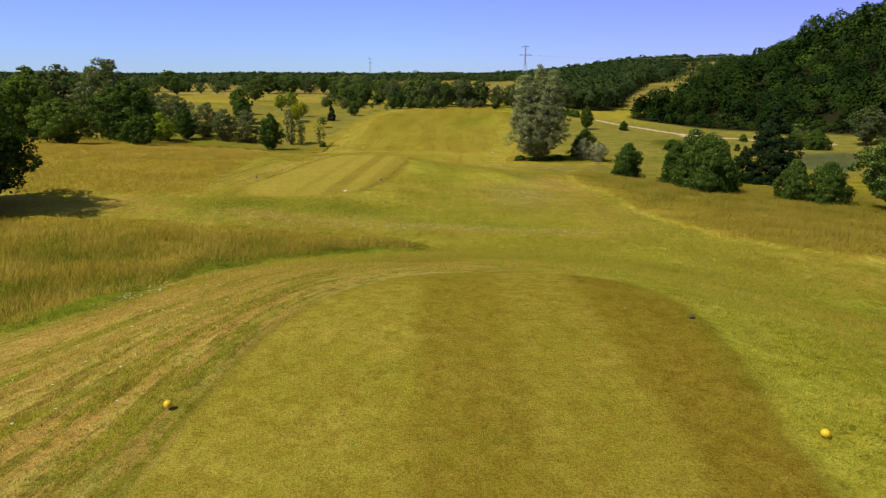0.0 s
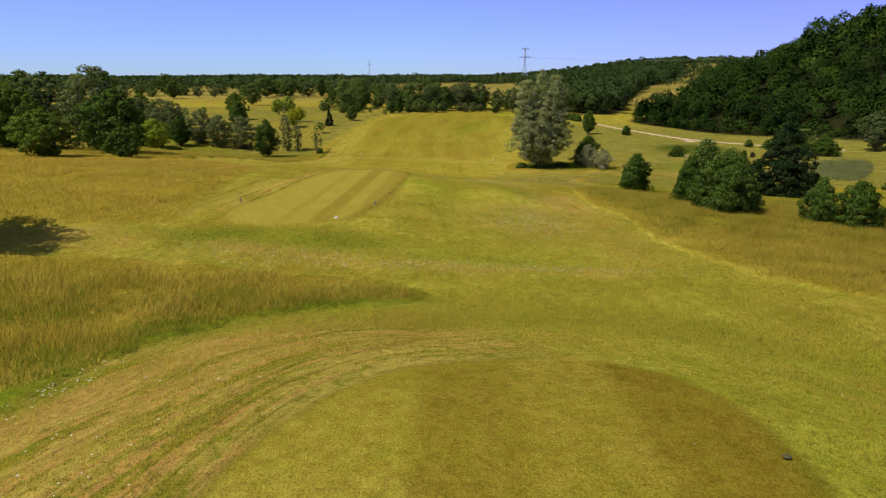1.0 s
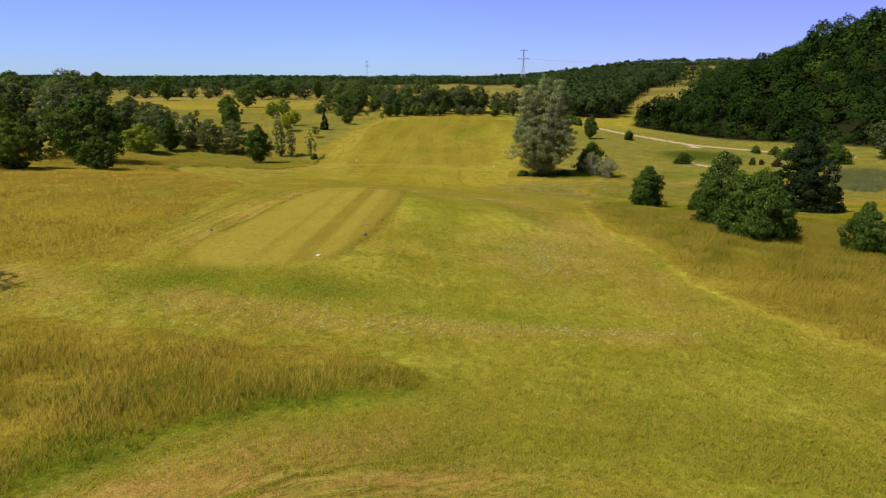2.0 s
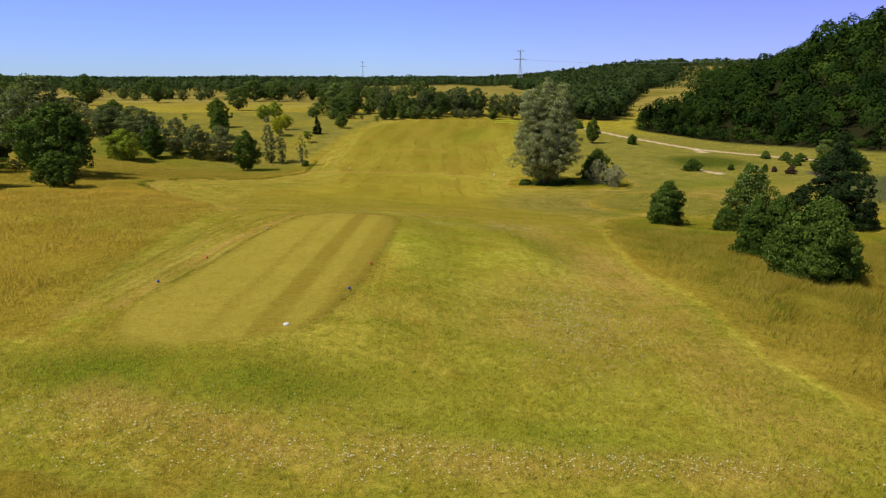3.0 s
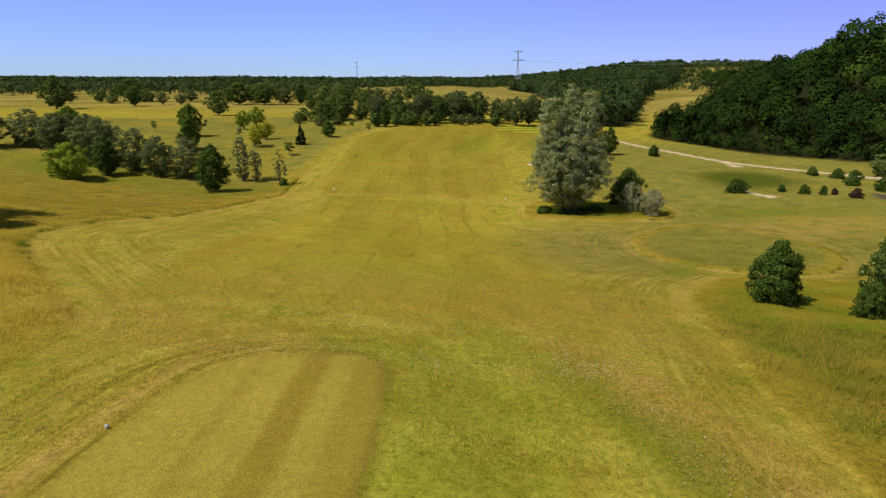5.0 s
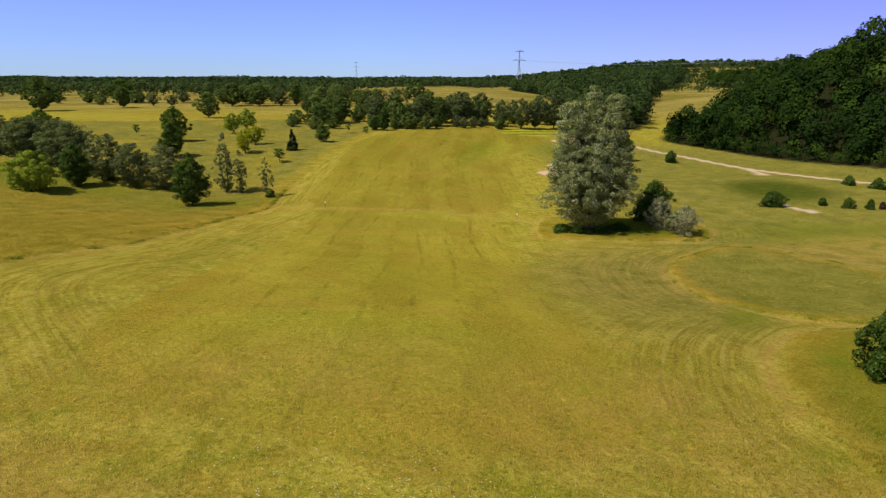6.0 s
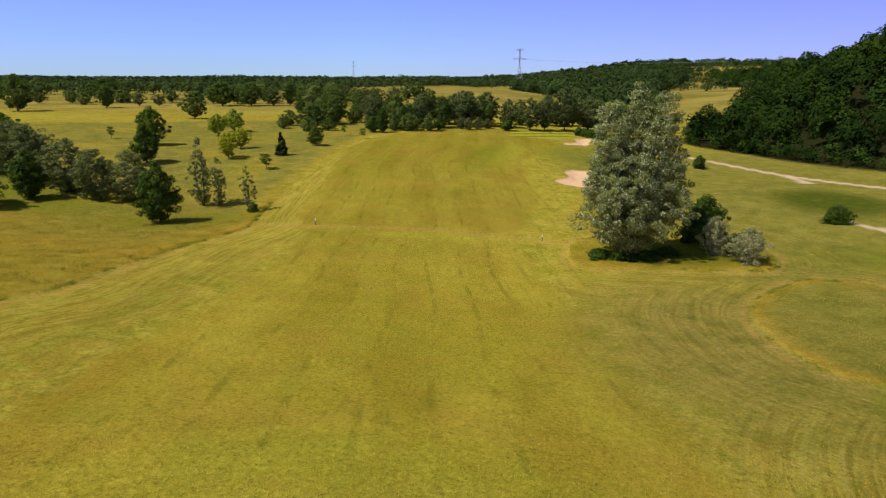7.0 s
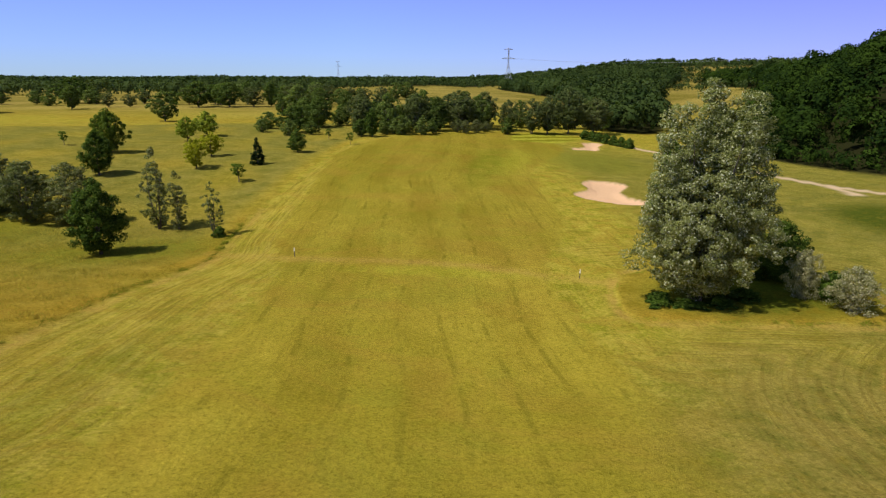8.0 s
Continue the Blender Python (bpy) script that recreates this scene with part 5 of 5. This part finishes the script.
grass("coarse_turf", "short coarse straw-coloured turf round the upper tee", DRYBLADE, -15, 18, 3, 33, 130, 0.055, 71, 0.0, 0.007, shoulder)
grass("coarse_turf", "short green turf round the upper tee", FRESHBLADE, -15, 18, 3, 33, 110, 0.045, 72, 0.0, 0.007, shoulder)
def low_turf(x, y):
    """Mown but coarse turf between the tees and the fairway."""
    return np.minimum(area(LOWER_TEE, x, y) - 0.2, -0.2 - tall_grass(x, y))


for name, blades, seed in (("straw", DRYBLADE, 76), ("green", FRESHBLADE, 78)):
    grass("coarse_turf", "short %s blades of coarse turf before the lower tee" % name, blades, -22, 15, 20, 50, 62, 0.085, seed, 0.0, 0.012, low_turf)
    grass("coarse_turf", "short %s blades of coarse turf before the fairway" % name, blades, -24, 15, 54, 92, 44, 0.080, seed + 1, 0.0, 0.014, low_turf)
grass("reeds", "grey-green reed bed below the wooded hill", REED, 64, 93, 110, 141, 22, 0.8, 73, 0.3, 0.03, reed_bed)


def flowers(name, label, colour, spots, seed, size):
    """Small flower heads lying open on the turf, about the given spots (x, y, reach, count)."""
    g = np.random.default_rng(seed)
    p = np.concatenate([np.stack([g.normal(x, rx, n), g.normal(y, ry, n)], 1) for x, y, rx, ry, n in spots])
    a = np.linspace(0, 6.283, 6, endpoint=False)
    r = size * g.uniform(0.5, 1.4, len(p))
    z = height(p[:, 0], p[:, 1]) + 0.09 + 0.05 * g.uniform(0, 1, len(p))
    v = np.stack([p[:, 0, None] + r[:, None] * np.cos(a), p[:, 1, None] + r[:, None] * np.sin(a), z[:, None] + 0.25 * r[:, None] * np.sin(a * 2 + 1)], 2)
    mat = plain_material(name + "_petals", tuple(c * 0.85 for c in colour), colour, 30.0, 0.7)
    ob = new(name, build_mesh(name, v.reshape(-1, 3), np.arange(len(p) * 6).reshape(-1, 6), mat))
    return tagged(ob, label, "flowers", kind="stuff")


flowers("clover_flowers", "small white clover flowers in dry turf", (0.66, 0.60, 0.38), ((5.4, 42.0, 1.6, 3.2, 1500), (5.8, 30.7, 2.6, 0.35, 240), (-1.0, 30.9, 2.5, 0.4, 160), (-9.5, 32.6, 3.5, 0.8, 420), (-4.0, 30.8, 5.0, 0.7, 420), (-8.9, 17.2, 0.6, 1.0, 70), (-6.2, 13.0, 1.0, 2.0, 30), (-6.6, 9.0, 0.9, 1.5, 16), (9.0, 15.0, 2.5, 3.5, 14), (-2.0, 66.5, 2.5, 0.6, 160), (4.2, 63.0, 1.0, 1.6, 160), (-5.0, 68.5, 4.0, 1.6, 300), (0.0, 61.6, 4.5, 0.7, 380), (6.0, 63.0, 1.6, 1.4, 240), (6.6, 55.0, 0.7, 5.0, 200), (9.0, 66.0, 2.0, 1.2, 120)), 81, 0.019)
flowers("buttercups", "small yellow flowers in tall grass", (0.75, 0.55, 0.02), ((-12.0, 24.0, 2.5, 2.5, 90), (-9.0, 20.5, 1.5, 1.5, 60), (-30, 78, 6, 6, 60)), 82, 0.016)


def clod(x, y):
    """A torn-out clod of soil lying at the edge of the tee."""
    bm = bmesh.new()
    bmesh.ops.create_icosphere(bm, subdivisions=3, radius=0.055)
    for v in bm.verts:
        v.co *= 1.0 + 0.35 * noise.noise(v.co * 16.0)
        v.co.z *= 0.42
        v.co.x *= 1.35
    me = bpy.data.meshes.new("soil_clod")
    bm.to_mesh(me)
    bm.free()
    me.materials.append(plain_material("dark_soil", (0.050, 0.040, 0.012), (0.150, 0.115, 0.045), 30.0, 0.95, 0.0, 0.8))
    ob = new("soil_clod", me)
    ob.location = (x, y, level(x, y) + 0.05)
    return tagged(ob, "dark clod of soil lying on mown turf", "soil clod")


clod(5.3, 12.55)


# ---- tee markers, posts, pylons ----
def ball_mesh(radius):
    bm = bmesh.new()
    bmesh.ops.create_icosphere(bm, subdivisions=3, radius=radius)
    for v in bm.verts:
        if v.co.z < -0.6 * radius:
            v.co.z = -0.6 * radius
    me = bpy.data.meshes.new("ball")
    bm.to_mesh(me)
    bm.free()
    for p in me.polygons:
        p.use_smooth = True
    return me


def marker(colour_name, colour, x, y, radius=0.062):
    root = new(colour_name + "_tee_marker")
    root.location = (x, y, level(x, y))
    mat = plain_material(colour_name + "_paint", tuple(c * 0.8 for c in colour), colour, 9.0, 0.35, 0.0, 0.1)
    ball = new("ball", ball_mesh(radius))
    ball.data.materials.append(mat)
    ball.location = (0, 0, radius * 0.85 + 0.03)
    ball.parent = root
    spike = new("spike", build_mesh("spike", *tube([(0, 0, -0.10), (0, 0, 0.0), (0, 0, 0.06)], (0.004, 0.012, 0.012), 8), STEEL))
    spike.parent = root
    return tagged(root, "%s painted ball tee marker on mown grass" % colour_name, "tee marker", "tee markers")


for colour_name, colour, x, y in (("yellow", (0.95, 0.60, 0.01), -4.1, 8.6), ("yellow", (0.95, 0.60, 0.01), 5.3, 7.8), ("blue", (0.02, 0.05, 0.32), -13.25, 44.2), ("blue", (0.02, 0.05, 0.32), -4.3, 43.1),
                                  ("red", (0.70, 0.055, 0.01), -12.5, 48.4), ("red", (0.70, 0.055, 0.01), -3.75, 47.2), ("white", (0.55, 0.55, 0.55), -11.2, 55.4)):
    marker(colour_name, colour, x, y)


def plate(x, y):
    """The pale stone plate let into the lower tee."""
    bm = bmesh.new()
    bmesh.ops.create_cone(bm, cap_ends=True, segments=28, radius1=0.115, radius2=0.10, depth=0.04)
    me = bpy.data.meshes.new("tee_plate")
    bm.to_mesh(me)
    bm.free()
    me.materials.append(plain_material("pale_stone", (0.62, 0.60, 0.55), (0.78, 0.76, 0.72), 14.0, 0.7))
    ob = new("tee_plate", me)
    ob.location = (x, y, level(x, y) + 0.015)
    ob.rotation_euler = (0.03, 0.02, 0.0)
    return tagged(ob, "white round stone plate set in the lower tee", "tee plate")


plate(-6.15, 39.0)


def post(x, y):
    root = new("distance_post")
    root.location = (x, y, level(x, y))
    dark = plain_material("dark_wood", (0.05, 0.035, 0.02), (0.11, 0.08, 0.05), 12.0, 0.8)
    pale = plain_material("pale_paint", (0.70, 0.64, 0.50), (0.82, 0.78, 0.66), 12.0, 0.6)
    for part_name, z0, z1, r, mat in (("shaft", -0.1, 0.62, 0.05, dark), ("cap", 0.62, 1.02, 0.055, pale)):
        ob = new(part_name, build_mesh(part_name, *tube([(0, 0, z0), (0, 0, z0 + 0.01), (0, 0, z1 - 0.02), (0, 0, z1)], (r, r, r, r * 0.5), 10), mat))
        ob.parent = root
    return tagged(root, "short dark distance post with a pale top", "post", "distance posts")


post(-19.8, 154.7)
post(11.5, 145.2)


def beam(a, b, r=0.22):
    return tube([a, (np.array(a) + np.array(b)) / 2, b], (r, r, r), 4)


def pylon(x, y, tall, base, turn):
    """A lattice tower: four legs, cross braces, two arms."""
    root = new("electricity_pylon")
    root.matrix_basis = pose(x, y, base, 0, 0, turn)

    def half(z):
        return max(0.55, 3.6 * (1 - z / (tall * 0.62))) if z < tall * 0.55 else 0.55

    zs = [0, tall * 0.2, tall * 0.36, tall * 0.5, tall * 0.62, tall * 0.75, tall * 0.88, tall]
    for sx, sy in ((-1, -1), (1, -1), (1, 1), (-1, 1)):
        ob = new("leg", build_mesh("leg", *tube([(sx * half(z), sy * half(z), z) for z in zs], [0.17] * len(zs), 5), STEEL))
        ob.parent = root
    braces = []
    for a, b in zip(zs[:-1], zs[1:]):
        ha, hb = half(a), half(b)
        for s in (-1, 1):
            braces += [beam((-ha, s * ha, a), (hb, s * hb, b), 0.09), beam((ha, s * ha, a), (-hb, s * hb, b), 0.09), beam((s * ha, -ha, a), (s * hb, hb, b), 0.09)]
    ob = new("bracing", build_mesh("bracing", *join_tubes(braces), STEEL))
    ob.parent = root
    for z, reach in ((tall * 0.70, 8.5), (tall * 0.97, 5.5)):
        ob = new("arm", build_mesh("arm", *join_tubes([beam((-reach, 0, z), (reach, 0, z), 0.3), beam((-reach, 0, z), (0, 0, z + 1.9), 0.2), beam((reach, 0, z), (0, 0, z + 1.9), 0.2)]), STEEL))
        ob.parent = root
    return tagged(root, "grey steel lattice electricity pylon above the woods", "pylon", "electricity pylons")


pylon(106.0, 840.0, 38.0, 6.0, 15)
pylon(-215.0, 1900.0, 46.0, 14.0, 15)


def cable(a, b, sag):
    u = np.linspace(0, 1, 40)
    p = np.array(a)[None] * (1 - u)[:, None] + np.array(b)[None] * u[:, None]
    p[:, 2] -= sag * 4 * u * (1 - u)
    ob = new("power_cable", build_mesh("power_cable", *tube(p, [0.05] * 40, 5), STEEL))
    return tagged(ob, "thin grey overhead power cable strung from a pylon", "power cable", "overhead power cables")


cable((114.0, 842.0, 33.0), (520.0, 905.0, 44.0), 9.0)
cable((98.0, 838.0, 33.0), (505.0, 900.0, 44.0), 9.0)
